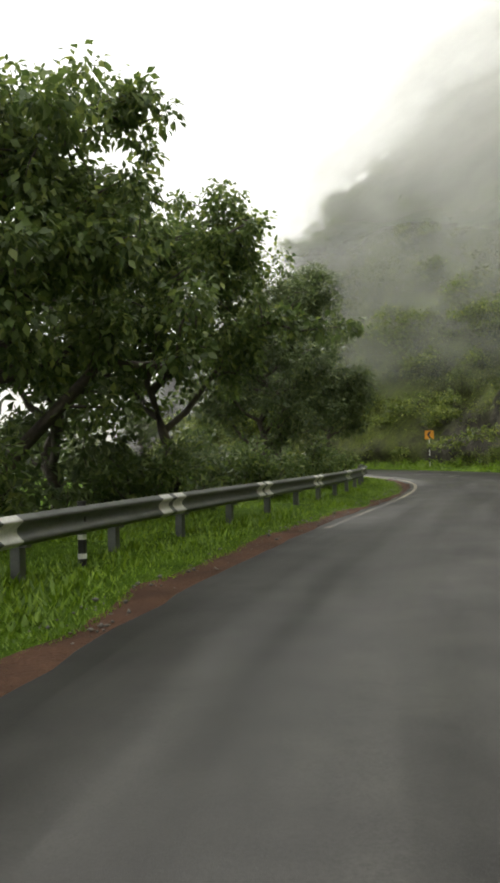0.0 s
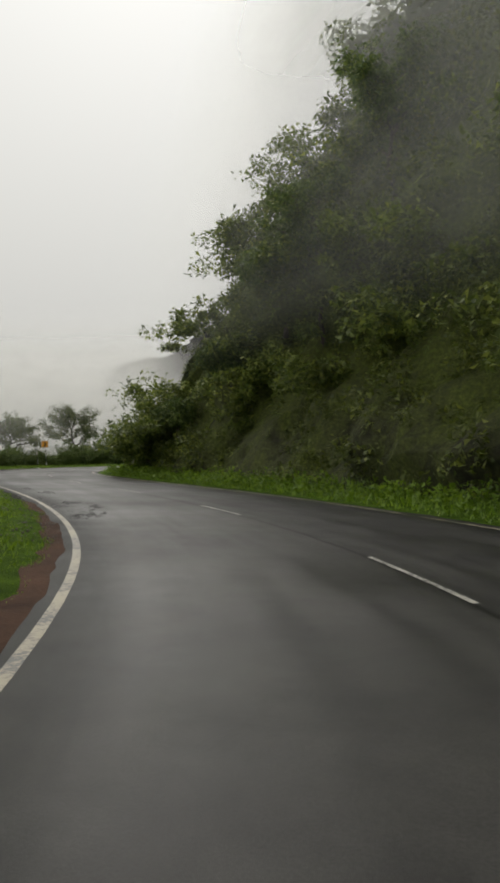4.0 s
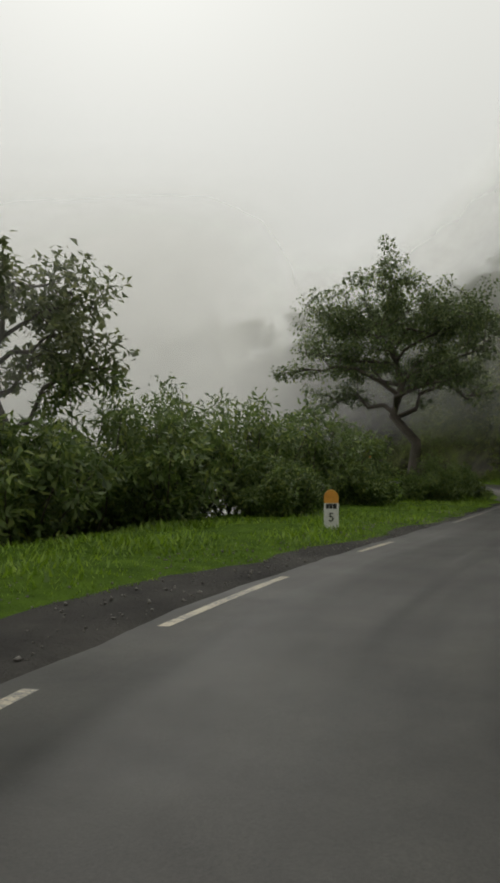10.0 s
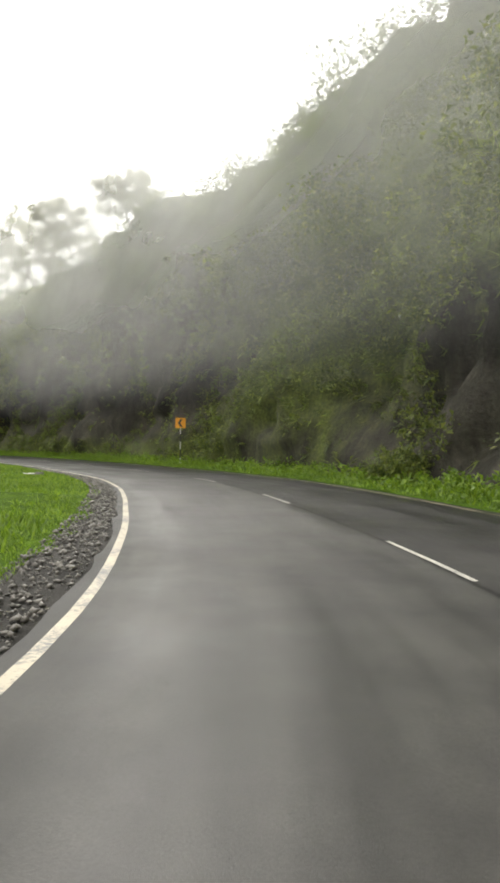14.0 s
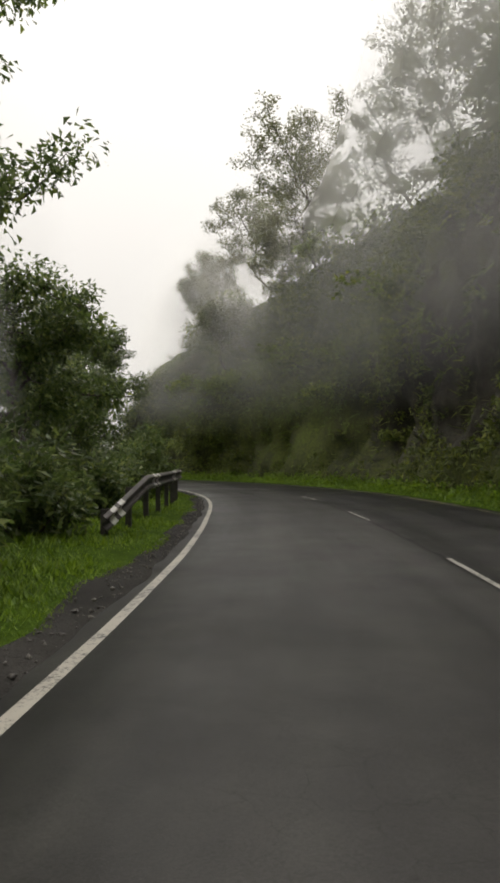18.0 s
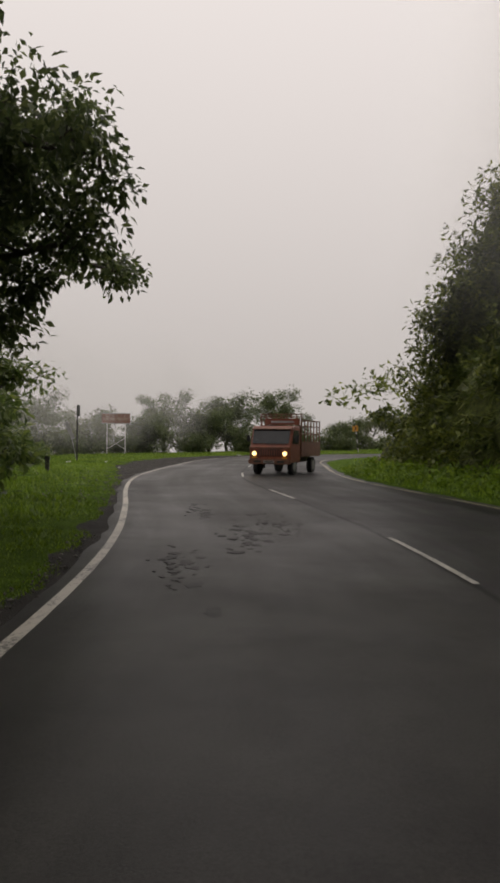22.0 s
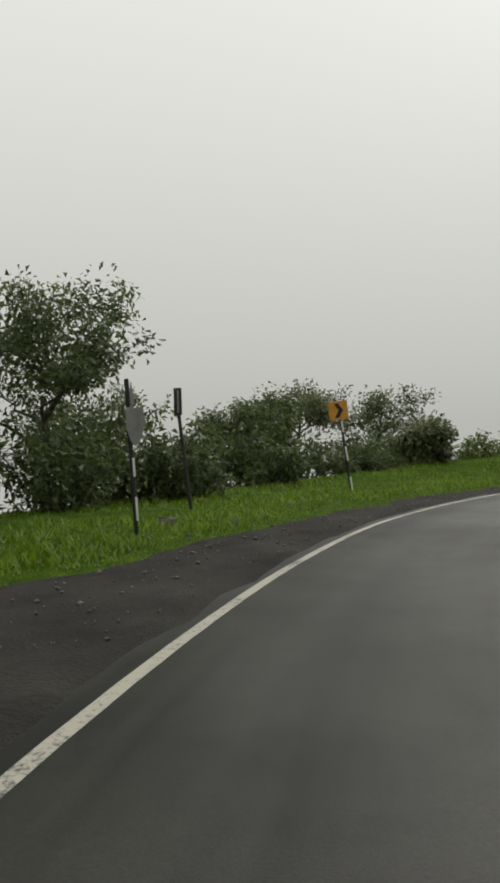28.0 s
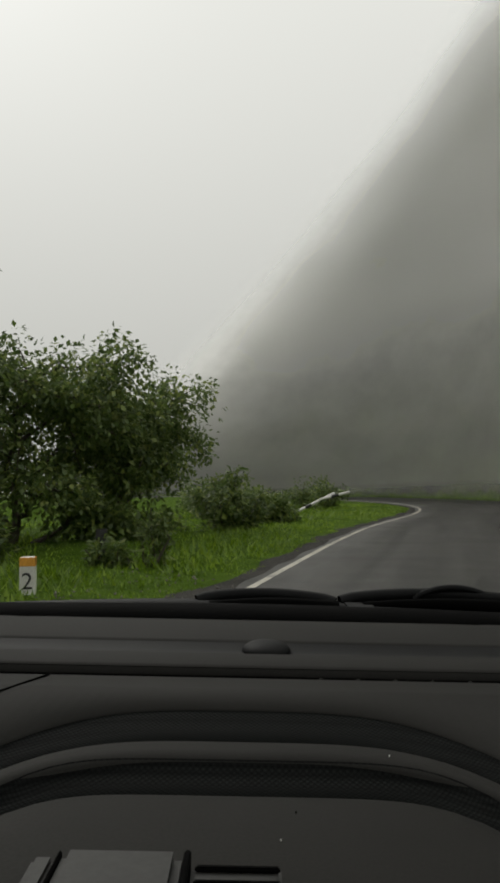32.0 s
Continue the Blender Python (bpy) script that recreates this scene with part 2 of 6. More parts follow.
def mist_material(name, white_share):
    """Thin cloud: a white scatterer lit by the sky above, as dense as the sheet's mist attribute says."""
    m = bpy.data.materials.new(name)
    m.use_nodes = True
    n, l = m.node_tree.nodes, m.node_tree.links
    n.clear()
    out, clear, mix = n.new("ShaderNodeOutputMaterial"), n.new("ShaderNodeBsdfTransparent"), n.new("ShaderNodeMixShader")
    near, far, white = n.new("ShaderNodeBsdfDiffuse"), n.new("ShaderNodeBsdfTranslucent"), n.new("ShaderNodeAddShader")
    for k, (side, z) in enumerate(((near, 1.0), (far, -1.0))):
        up = n.new("ShaderNodeCombineXYZ")
        up.inputs[2].default_value = z
        side.inputs["Color"].default_value = (white_share, white_share, white_share * 0.965, 1)
        l.new(up.outputs[0], side.inputs["Normal"])
        l.new(side.outputs[0], white.inputs[k])
    dense = n.new("ShaderNodeAttribute")
    dense.attribute_name = "mist"
    drift = noise_node(n, l, 0.07, 5, 0.55, stretch=(1, 1, 1.6))
    torn = ramp(n, l, drift.outputs["Fac"], [(0.30, (0.72,) * 3), (0.66, (1.12,) * 3)])
    fac = n.new("ShaderNodeMath")
    fac.operation, fac.use_clamp = "MULTIPLY", True
    l.new(dense.outputs["Fac"], fac.inputs[0])
    l.new(torn.outputs[0], fac.inputs[1])
    l.new(fac.outputs[0], mix.inputs["Fac"])
    l.new(clear.outputs[0], mix.inputs[1])
    l.new(white.outputs[0], mix.inputs[2])
    l.new(mix.outputs[0], out.inputs["Surface"])
    return m


def glow(name, colour, strength):
    m, n, l, b = principled(name)
    b.inputs["Base Color"].default_value = (*colour, 1)
    b.inputs["Emission Color"].default_value = (*colour, 1)
    b.inputs["Emission Strength"].default_value = strength
    return m


ASPHALT = asphalt_material()
MIST = mist_material("low_cloud", 0.84)
HAZE = mist_material("grey_low_cloud", 0.76)
FOG = mist_material("valley_fog", 0.57)
LINE = paint_material("edge_paint", (0.33, 0.285, 0.19), 0.49)
LINE_PALE = paint_material("pale_edge_paint", (0.46, 0.43, 0.36), 0.47)
LINE_OLD = paint_material("rubbed_edge_paint", (0.22, 0.185, 0.13), 0.55)
DASH = paint_material("dash_paint", (0.52, 0.50, 0.44), 0.475)
CLIFF = cliff_material()
TURF = surface("grass_soil", (0.040, 0.082, 0.006), (0.105, 0.180, 0.014), 2.2, 1.0, fine=42, relief=1.0, depth=0.06, spec=0.08)
VALLEY = surface("valley_scrub", (0.030, 0.045, 0.015), (0.070, 0.090, 0.030), 0.12, 0.85, fine=3, relief=0.8, depth=0.2)
SOIL = surface("red_brown_soil", (0.048, 0.025, 0.015), (0.115, 0.060, 0.037), 1.2, 0.95, fine=25, relief=0.9, depth=0.04, spec=0.2)
GRAVEL = surface("dark_gravel", (0.022, 0.021, 0.019), (0.062, 0.058, 0.052), 0.9, 0.95, fine=30, relief=1.0, depth=0.04, spec=0.2)
STONE = surface("grey_stone", (0.10, 0.095, 0.085), (0.24, 0.225, 0.20), 3, 0.75, fine=40, relief=0.6, depth=0.01)
BARK = surface("grey_brown_bark", (0.045, 0.036, 0.028), (0.12, 0.10, 0.08), 2.5, 0.85, fine=18, relief=0.9, depth=0.03)
STEEL = surface("galvanised_steel", (0.11, 0.115, 0.11), (0.21, 0.215, 0.205), 4, 0.45, 0.6, fine=80, relief=0.15, rough2=0.6)
OLDSTEEL = surface("dull_dirty_steel", (0.045, 0.040, 0.036), (0.12, 0.11, 0.10), 3, 0.6, 0.5, fine=50, relief=0.3)
RUST = surface("rusty_brown_paint", (0.17, 0.068, 0.042), (0.31, 0.145, 0.095), 6, 0.7, fine=45, relief=0.4)
WHITE = surface("weathered_white_paint", (0.55, 0.54, 0.50), (0.78, 0.77, 0.74), 5, 0.6, fine=50, relief=0.2)
BLACK = surface("black_paint", (0.010, 0.010, 0.010), (0.028, 0.027, 0.026), 6, 0.5, fine=60, relief=0.2)
AMBER = surface("amber_sign_sheeting", (0.62, 0.25, 0.012), (0.80, 0.36, 0.02), 3, 0.45, fine=90, relief=0.08)
OCHRE = surface("ochre_paint", (0.50, 0.21, 0.02), (0.70, 0.33, 0.04), 5, 0.6, fine=50, relief=0.2)
GREY = surface("grey_sheet_metal", (0.22, 0.22, 0.22), (0.36, 0.36, 0.35), 4, 0.5, 0.3, fine=60, relief=0.2)
LEAF = leaf_material("broad_leaf", (0.062, 0.104, 0.028), (0.160, 0.222, 0.060), (0.27, 0.32, 0.08), 0.48)
LEAF_DARK = leaf_material("dark_leaf", (0.058, 0.090, 0.034), (0.138, 0.178, 0.068), (0.21, 0.25, 0.09), 0.48)
LEAF_PALE = leaf_material("grey_green_leaf", (0.078, 0.102, 0.044), (0.175, 0.200, 0.090), (0.25, 0.27, 0.12), 0.48)
# leaves of the rim trees: the paleness of distant haze is put into their colour
LEAF_RIM = leaf_material("haze_paled_leaf", (0.11, 0.125, 0.060), (0.215, 0.225, 0.115), (0.28, 0.28, 0.15), 0.5)
# creepers darker than LEAF_HILL: shade between the bushes is put into their colour
LEAF_CREEPER = leaf_material("shaded_creeper_leaf", (0.055, 0.080, 0.016), (0.155, 0.190, 0.034), (0.27, 0.30, 0.055), 0.42)
LEAF_HILL = leaf_material("hillside_leaf", (0.065, 0.098, 0.022), (0.195, 0.245, 0.048), (0.33, 0.37, 0.08), 0.45)
BLADE = leaf_material("grass_blade", (0.090, 0.165, 0.011), (0.205, 0.325, 0.024), (0.27, 0.385, 0.034), 0.45, 0.55)

# ---------------------------------------------------------------- mesh helpers
def put(name, data, mat, parent=None, label="", smooth=False):
    ob = new(name, data)
    if mat:
        data.materials.append(mat)
    if smooth:
        data.polygons.foreach_set("use_smooth", [True] * len(data.polygons))
    if parent:
        ob.parent = parent
    if label:
        ob["label"] = label
    return ob


def part(name, bm, mat, parent=None, label="", smooth=False):
    me = bpy.data.meshes.new(name)
    bm.to_mesh(me)
    bm.free()
    return put(name, me, mat, parent, label, smooth)


def empty(name, m, label, category, group="", kind=""):
    ob = new(name)
    ob.empty_display_size = 0.2
    ob.matrix_basis = m
    return tagged(ob, label, category, group, kind)


def arrays(name, verts, faces):
    """A mesh from vertex and face arrays (all faces with the same number of corners)."""
    verts, faces = np.asarray(verts, np.float32).reshape(-1, 3), np.asarray(faces, np.int32)
    me, k = bpy.data.meshes.new(name), faces.shape[1]
    me.vertices.add(len(verts))
    me.vertices.foreach_set("co", verts.ravel())
    me.loops.add(faces.size)
    me.loops.foreach_set("vertex_index", faces.ravel())
    me.polygons.add(len(faces))
    me.polygons.foreach_set("loop_start", np.arange(0, faces.size, k, dtype=np.int32))
    me.update(calc_edges=True)
    return me


def grid_faces(rows, cols):
    a = (np.arange(rows - 1)[:, None] * cols + np.arange(cols - 1)[None]).ravel()
    return np.stack([a, a + 1, a + cols + 1, a + cols], 1)


def box(bm, x0, y0, z0, x1, y1, z1, bevel=0.0):
    r = bmesh.ops.create_cube(bm, size=1.0)
    m = Matrix.Translation(((x0 + x1) / 2, (y0 + y1) / 2, (z0 + z1) / 2)) @ Matrix.Diagonal((x1 - x0, y1 - y0, z1 - z0, 1))
    bmesh.ops.transform(bm, matrix=m, verts=r["verts"])
    if bevel:
        es = list({e for v in r["verts"] for e in v.link_edges})
        bmesh.ops.bevel(bm, geom=es, offset=bevel, segments=2, affect="EDGES")
    return bm


def boxed(x0, y0, z0, x1, y1, z1, bevel=0.0):
    return box(bmesh.new(), x0, y0, z0, x1, y1, z1, bevel)


def rod(bm, a, b, r0, r1=None, sides=10):
    a, b = Vector(a), Vector(b)
    r = bmesh.ops.create_cone(bm, cap_ends=True, segments=sides, radius1=r0, radius2=r1 if r1 is not None else r0, depth=(b - a).length)
    bmesh.ops.transform(bm, matrix=Matrix.Translation((a + b) / 2) @ (b - a).to_track_quat("Z", "Y").to_matrix().to_4x4(), verts=r["verts"])
    return bm


def slab(outline, depth, bevel=0.0):
    """An upright plate in the xz plane, front face at y = 0, from its outline (x, z)."""
    bm = bmesh.new()
    f = bm.faces.new([bm.verts.new((x, 0, z)) for x, z in outline])
    r = bmesh.ops.extrude_face_region(bm, geom=[f])
    bmesh.ops.translate(bm, vec=(0, depth, 0), verts=[v for v in r["geom"] if isinstance(v, bmesh.types.BMVert)])
    if bevel:
        bmesh.ops.bevel(bm, geom=list(bm.edges), offset=bevel, segments=1, affect="EDGES")
    bmesh.ops.recalc_face_normals(bm, faces=bm.faces)
    return bm


def tube(points, radii, sides=6):
    """Vertices and quads of a tapered tube along a line of points."""
    p, r = np.asarray(points, float), np.asarray(radii, float)
    d = np.gradient(p, axis=0)
    d /= np.linalg.norm(d, axis=1, keepdims=True) + 1e-9
    ref = np.where(np.abs(d[:, 2:3]) > 0.9, [[1.0, 0, 0]], [[0, 0, 1.0]])
    u = np.cross(d, ref)
    u /= np.linalg.norm(u, axis=1, keepdims=True) + 1e-9
    w = np.cross(d, u)
    a = np.arange(sides) / sides * 2 * np.pi
    v = p[:, None] + r[:, None, None] * (np.cos(a)[None, :, None] * u[:, None] + np.sin(a)[None, :, None] * w[:, None])
    i, j = np.meshgrid(np.arange(len(p) - 1), np.arange(sides), indexing="ij")
    k = (j + 1) % sides
    f = np.stack([i * sides + j, i * sides + k, (i + 1) * sides + k, (i + 1) * sides + j], -1).reshape(-1, 4)
    return v.reshape(-1, 3), f


def tubes_mesh(name, lines, sides=6):
    vs, fs, off = [], [], 0
    for pts, rad in lines:
        v, f = tube(pts, rad, sides)
        vs.append(v), fs.append(f + off)
        off += len(v)
    return arrays(name, np.concatenate(vs), np.concatenate(fs))


def leaf_mesh(name, rng, centres, radii, per, size, droop=0.35, slim=0.42, flat=0.8, simple=False):
    """Folded kite-shaped leaves, two triangles each, gathered in clumps round the centres."""
    c, r = np.repeat(np.asarray(centres), per, 0), np.repeat(np.asarray(radii), per)
    k = len(c)
    off = rng.normal(size=(k, 3))
    off /= np.linalg.norm(off, axis=1, keepdims=True)
    off *= (rng.random(k) ** 0.45 * r)[:, None]
    off[:, 2] *= flat
    d = off / (r[:, None] + 1e-6) + rng.normal(size=(k, 3)) * 0.55 + [0, 0, -droop]
    d /= np.linalg.norm(d, axis=1, keepdims=True)
    s = np.cross(d, rng.normal(size=(k, 3)) * 0.5 + [0, 0, 1.0])
    s /= np.linalg.norm(s, axis=1, keepdims=True) + 1e-6
    n = np.cross(s, d)
    ln = (size * rng.uniform(0.65, 1.35, k))[:, None]
    p = c + off
    if simple:
        v = np.stack([p - d * ln * 0.1, p + d * ln * 0.62 + s * ln * slim * 0.62, p + d * ln - s * ln * slim * 0.5 - n * ln * 0.1], 1)
        return arrays(name, v.reshape(-1, 3), np.arange(k * 3).reshape(-1, 3))
    v = np.stack([p, p + d * ln * 0.45 + s * ln * slim * 0.5 + n * ln * 0.07, p + d * ln - n * ln * 0.08, p + d * ln * 0.45 - s * ln * slim * 0.5 + n * ln * 0.07], 1)
    b = np.arange(k)[:, None] * 4
    f = np.concatenate([b + [0, 2, 1], b + [0, 3, 2]], 1).reshape(-1, 3)
    return arrays(name, v.reshape(-1, 3), f)

# ---------------------------------------------------------------- the road's plan
# Its axis follows the drive; laterals are metres to the right of it.
def table(*rows):
    a = np.array(rows, float)
    return lambda s: np.interp(s, a[:, 0], a[:, 1])


def smooth_table(*rows):
    """As table, with its corners rounded over about a second."""
    a = np.array(rows, float)
    q = np.arange(a[0, 0] - 2, a[-1, 0] + 2, 0.05)
    v = np.interp(q, a[:, 0], a[:, 1])
    k = np.hanning(27)
    v = np.convolve(np.pad(v, 13, mode="edge"), k / k.sum(), "valid")
    return lambda s: np.interp(s, q, v)


_s = np.arange(0, 32.01, 0.1)
_r = np.array([r[:3] for r in ROWS])
_x, _y = np.interp(_s, _r[:, 0], _r[:, 1]), np.interp(_s, _r[:, 0], _r[:, 2])
_h = math.atan2(_y[5] - _y[0], _x[5] - _x[0])
_b = np.arange(80, 0, -1) * 0.1
sx, sy, ss = [_x[0] - math.cos(_h - 0.012 * (i * 0.1)) * 9.5 * i * 0.1 for i in range(80, 0, -1)] + list(_x), [_y[0] - math.sin(_h) * 9.5 * i * 0.1 for i in range(80, 0, -1)] + list(_y), list(-_b) + list(_s)
_h = math.atan2(_y[-1] - _y[-4], _x[-1] - _x[-4])
turn = table((32, -9), (34.0, -10), (34.8, 8), (36, 19), (41, 19), (44, 0))
for i in range(1, 131):
    s = 32 + i * 0.1
    _h += radians(float(turn(s))) * 0.1
    sx.append(sx[-1] + math.cos(_h)), sy.append(sy[-1] + math.sin(_h)), ss.append(s)
AX_S, AX = np.array(ss), np.stack([sx, sy], 1)
for _ in range(6):
    AX[1:-1] = AX[1:-1] * 0.5 + (AX[:-2] + AX[2:]) * 0.25
AX_D = np.gradient(AX, axis=0)
AX_D /= np.linalg.norm(AX_D, axis=1, keepdims=True)
for _ in range(4):
    AX_D[1:-1] = AX_D[1:-1] * 0.5 + (AX_D[:-2] + AX_D[2:]) * 0.25
S0, S1 = -8.0, 45.0


def at(s, lat):
    """World x, y at a station and a lateral, for numbers or arrays."""
    s = np.asarray(s, float)
    x, y = np.interp(s, AX_S, AX[:, 0]), np.interp(s, AX_S, AX[:, 1])
    dx, dy = np.interp(s, AX_S, AX_D[:, 0]), np.interp(s, AX_S, AX_D[:, 1])
    n = np.hypot(dx, dy)
    return x + lat * dy / n, y - lat * dx / n


def heading(s):
    return math.atan2(float(np.interp(s, AX_S, AX_D[:, 1])), float(np.interp(s, AX_S, AX_D[:, 0])))


LEFT = smooth_table((-8, -1.9), (1.6, -1.85), (2.6, -1.28), (3.1, -1.0), (3.9, -1.1), (5.6, -2.44), (7.7, -2.5), (8.45, -3.1), (9.2, -3.2), (9.9, -2.49), (10.5, -1.8), (11.1, -0.75), (11.6, -0.6), (12.5, -1.3), (14.5, -1.4),
                    (15.3, -1.7), (16.3, -1.15), (18.1, -1.46), (19.6, -1.9), (20.6, -1.5), (22.5, -1.62), (23.7, -1.55), (24.4, -1.3), (25.3, -0.5), (26, -0.25), (27.8, -1.5), (28.9, -1.45), (29.7, -2.05), (30.2, -2.3), (30.7, -2.5), (31.3, -2.3), (31.8, -1.95), (32.4, -1.4), (33.0, -0.95), (33.5, -0.85), (34.3, -1.35), (45, -1.3))
WIDTH = 7.0
MIDDLE = smooth_table((-8, 3.5), (7.0, 3.5), (7.9, 3.8), (8.7, 4.5), (9.5, 4.3), (10.3, 3.5), (45, 3.5))
FLAT = table((-8, 4), (2.5, 3.5), (4, 4), (6, 7), (8, 8), (9.5, 7), (11, 4.5), (13, 7), (15, 7), (17, 5), (18, 3.5), (21, 3), (22.5, 5), (24, 10), (26, 12), (28, 8), (29.5, 8), (31, 9), (34, 12), (36, 8), (45, 5))
SHOULDER = smooth_table((-8, 0.5), (0.6, 0.5), (1.6, 0.5), (4, 0.5), (6, 0.35), (7.5, 0.25), (8.2, 1.0), (9.2, 2.6), (10, 2.3), (10.7, 1.0), (11.5, 0.45), (12.3, 0.3), (13.5, 0.75), (14.6, 0.9), (16.1, 0.5), (18.1, 0.6), (21.6, 0.4), (24.7, 0.35), (25.6, 2.4), (26.5, 3.1), (27.9, 2.7), (28.9, 2.3), (29.4, 1.5), (31, 1.0), (31.8, 0.5), (45, 0.5))
TOE = table((-8, 3.6), (4.2, 3.8), (5.1, 4.0), (6, 2.4), (12, 2.4), (14, 2.3), (17, 2.4), (20, 2.0), (21.3, 2.0), (22.3, 2.6), (24, 2.9), (33, 3), (36, 3), (45, 3))
HILL_H = table((-8, 45), (4.4, 44), (6.0, 36), (6.8, 28), (7.3, 19), (7.8, 8), (8.2, 2.2), (11.6, 2.2), (12.6, 10), (13.2, 22), (13.8, 31), (16.4, 25.5), (17.3, 20), (18.5, 19.5), (19.3, 21.5), (20.2, 18.5), (21.9, 14.5), (23.5, 13), (24.2, 10.5), (24.65, 6), (24.9, 2.0), (32.0, 1.0), (34.3, 1.5), (35.2, 22), (36.0, 33), (36.8, 38), (37.4, 36), (38.5, 25), (40, 8), (41.2, 0.3), (45, 0.3))
HILL_K = table((-8, 0.55), (5, 0.5), (6.5, 0.45), (13, 0.34), (17.5, 0.31), (19.2, 0.2), (20.5, 0.19), (22, 0.26), (23.5, 0.28), (24.5, 0.3), (25.5, 0.8), (34, 0.4), (36, 0.22), (45, 0.3))


def _noise_table(f, scale, amp, lo):
    q = np.arange(S0, S1, 0.03)
    x, y = at(q, LEFT(q) - 1)
    v = np.maximum(f(q) + np.array([noise.fractal(Vector((a * scale, b * scale, 3.1)), 1.0, 2.0, 3) for a, b in zip(x, y)]) * amp, lo)
    return lambda s: np.interp(s, q, v)


EDGE = _noise_table(SHOULDER, 0.45, 0.3, 0.25)


def wander(x, y, scale, octaves=3):
    return np.array([noise.fractal(Vector((a * scale, b * scale, 3.1)), 1.0, 2.0, octaves) for a, b in zip(np.ravel(x), np.ravel(y))]).reshape(np.shape(x))


def left_height(s, d):
    """Ground height d metres to the left of the edge line."""
    flat = FLAT(s)
    drop = np.maximum(d - flat, 0)
    rise = 0.10 * np.clip((d - SHOULDER(s)) / 1.5, 0, 1)
    return -0.05 + rise - np.minimum(0.10 * drop + 0.028 * drop ** 2, 0.75 * drop)


def fine_height(s, lat):
    x, y = at(s, lat)
    return float(left_height(s, LEFT(s) - lat)) if lat < LEFT(s) else 0.0

# ---------------------------------------------------------------- ground, road, hillside
def build_ground():
    cx, cy = -95.0, 120.0
    t = np.linspace(-1, 1, 201)
    g = np.sign(t) * (np.abs(t) * 190 + np.abs(t) ** 6 * 1100)
    X, Y = np.meshgrid(cx + g, cy + g, indexing="ij")
    P = np.stack([X.ravel(), Y.ravel()], 1)
    s, lat = np.zeros(len(P)), np.zeros(len(P))
    for a in range(0, len(P), 8000):
        q = P[a:a + 8000]
        d2 = ((q[:, None] - AX[None, ::2]) ** 2).sum(-1)
        i = d2.argmin(1) * 2
        s[a:a + 8000] = AX_S[i]
        o, dd = q - AX[i], AX_D[i]
        lat[a:a + 8000] = np.sign(o[:, 0] * dd[:, 1] - o[:, 1] * dd[:, 0]) * np.sqrt(d2.min(1))
    d = LEFT(s) - lat
    z = np.maximum(left_height(s, np.maximum(d, 0)), -70) - 0.55
    right = lat > LEFT(s)
    back = LEFT(s) + WIDTH + TOE(s) + HILL_H(s) * HILL_K(s) + 9
    z = np.where(right, -0.6, z)
    inner = (s > S0 + 0.5) & (s < S1 - 0.8) & (lat < back + 60)
    z = np.where((lat > back) & inner, HILL_H(s) * 0.92 - 3 - np.minimum(lat - back, 60) * 0.1, z)
    z = np.where(right & ~inner, -60, z)
    z = z + wander(X, Y, 0.03).ravel() * np.clip(np.abs(d) / 12, 0, 1.5)
    v = np.stack([P[:, 0], P[:, 1], z], 1)
    tagged(put("ground", arrays("ground", v, grid_faces(201, 201)), VALLEY, smooth=True), "green valley floor and slopes below the road", "ground", kind="structure")


def strip(name, s, lats, zs, mat, label, category, smooth=True):
    """A band along the road: lats and zs are arrays (stations, columns)."""
    x, y = at(s[:, None], lats)
    v = np.stack([x, y, zs], -1).reshape(-1, 3)
    f = grid_faces(*lats.shape)[:, ::-1]
    return tagged(put(name, arrays(name, v, f), mat, smooth=smooth), label, category, kind="structure")


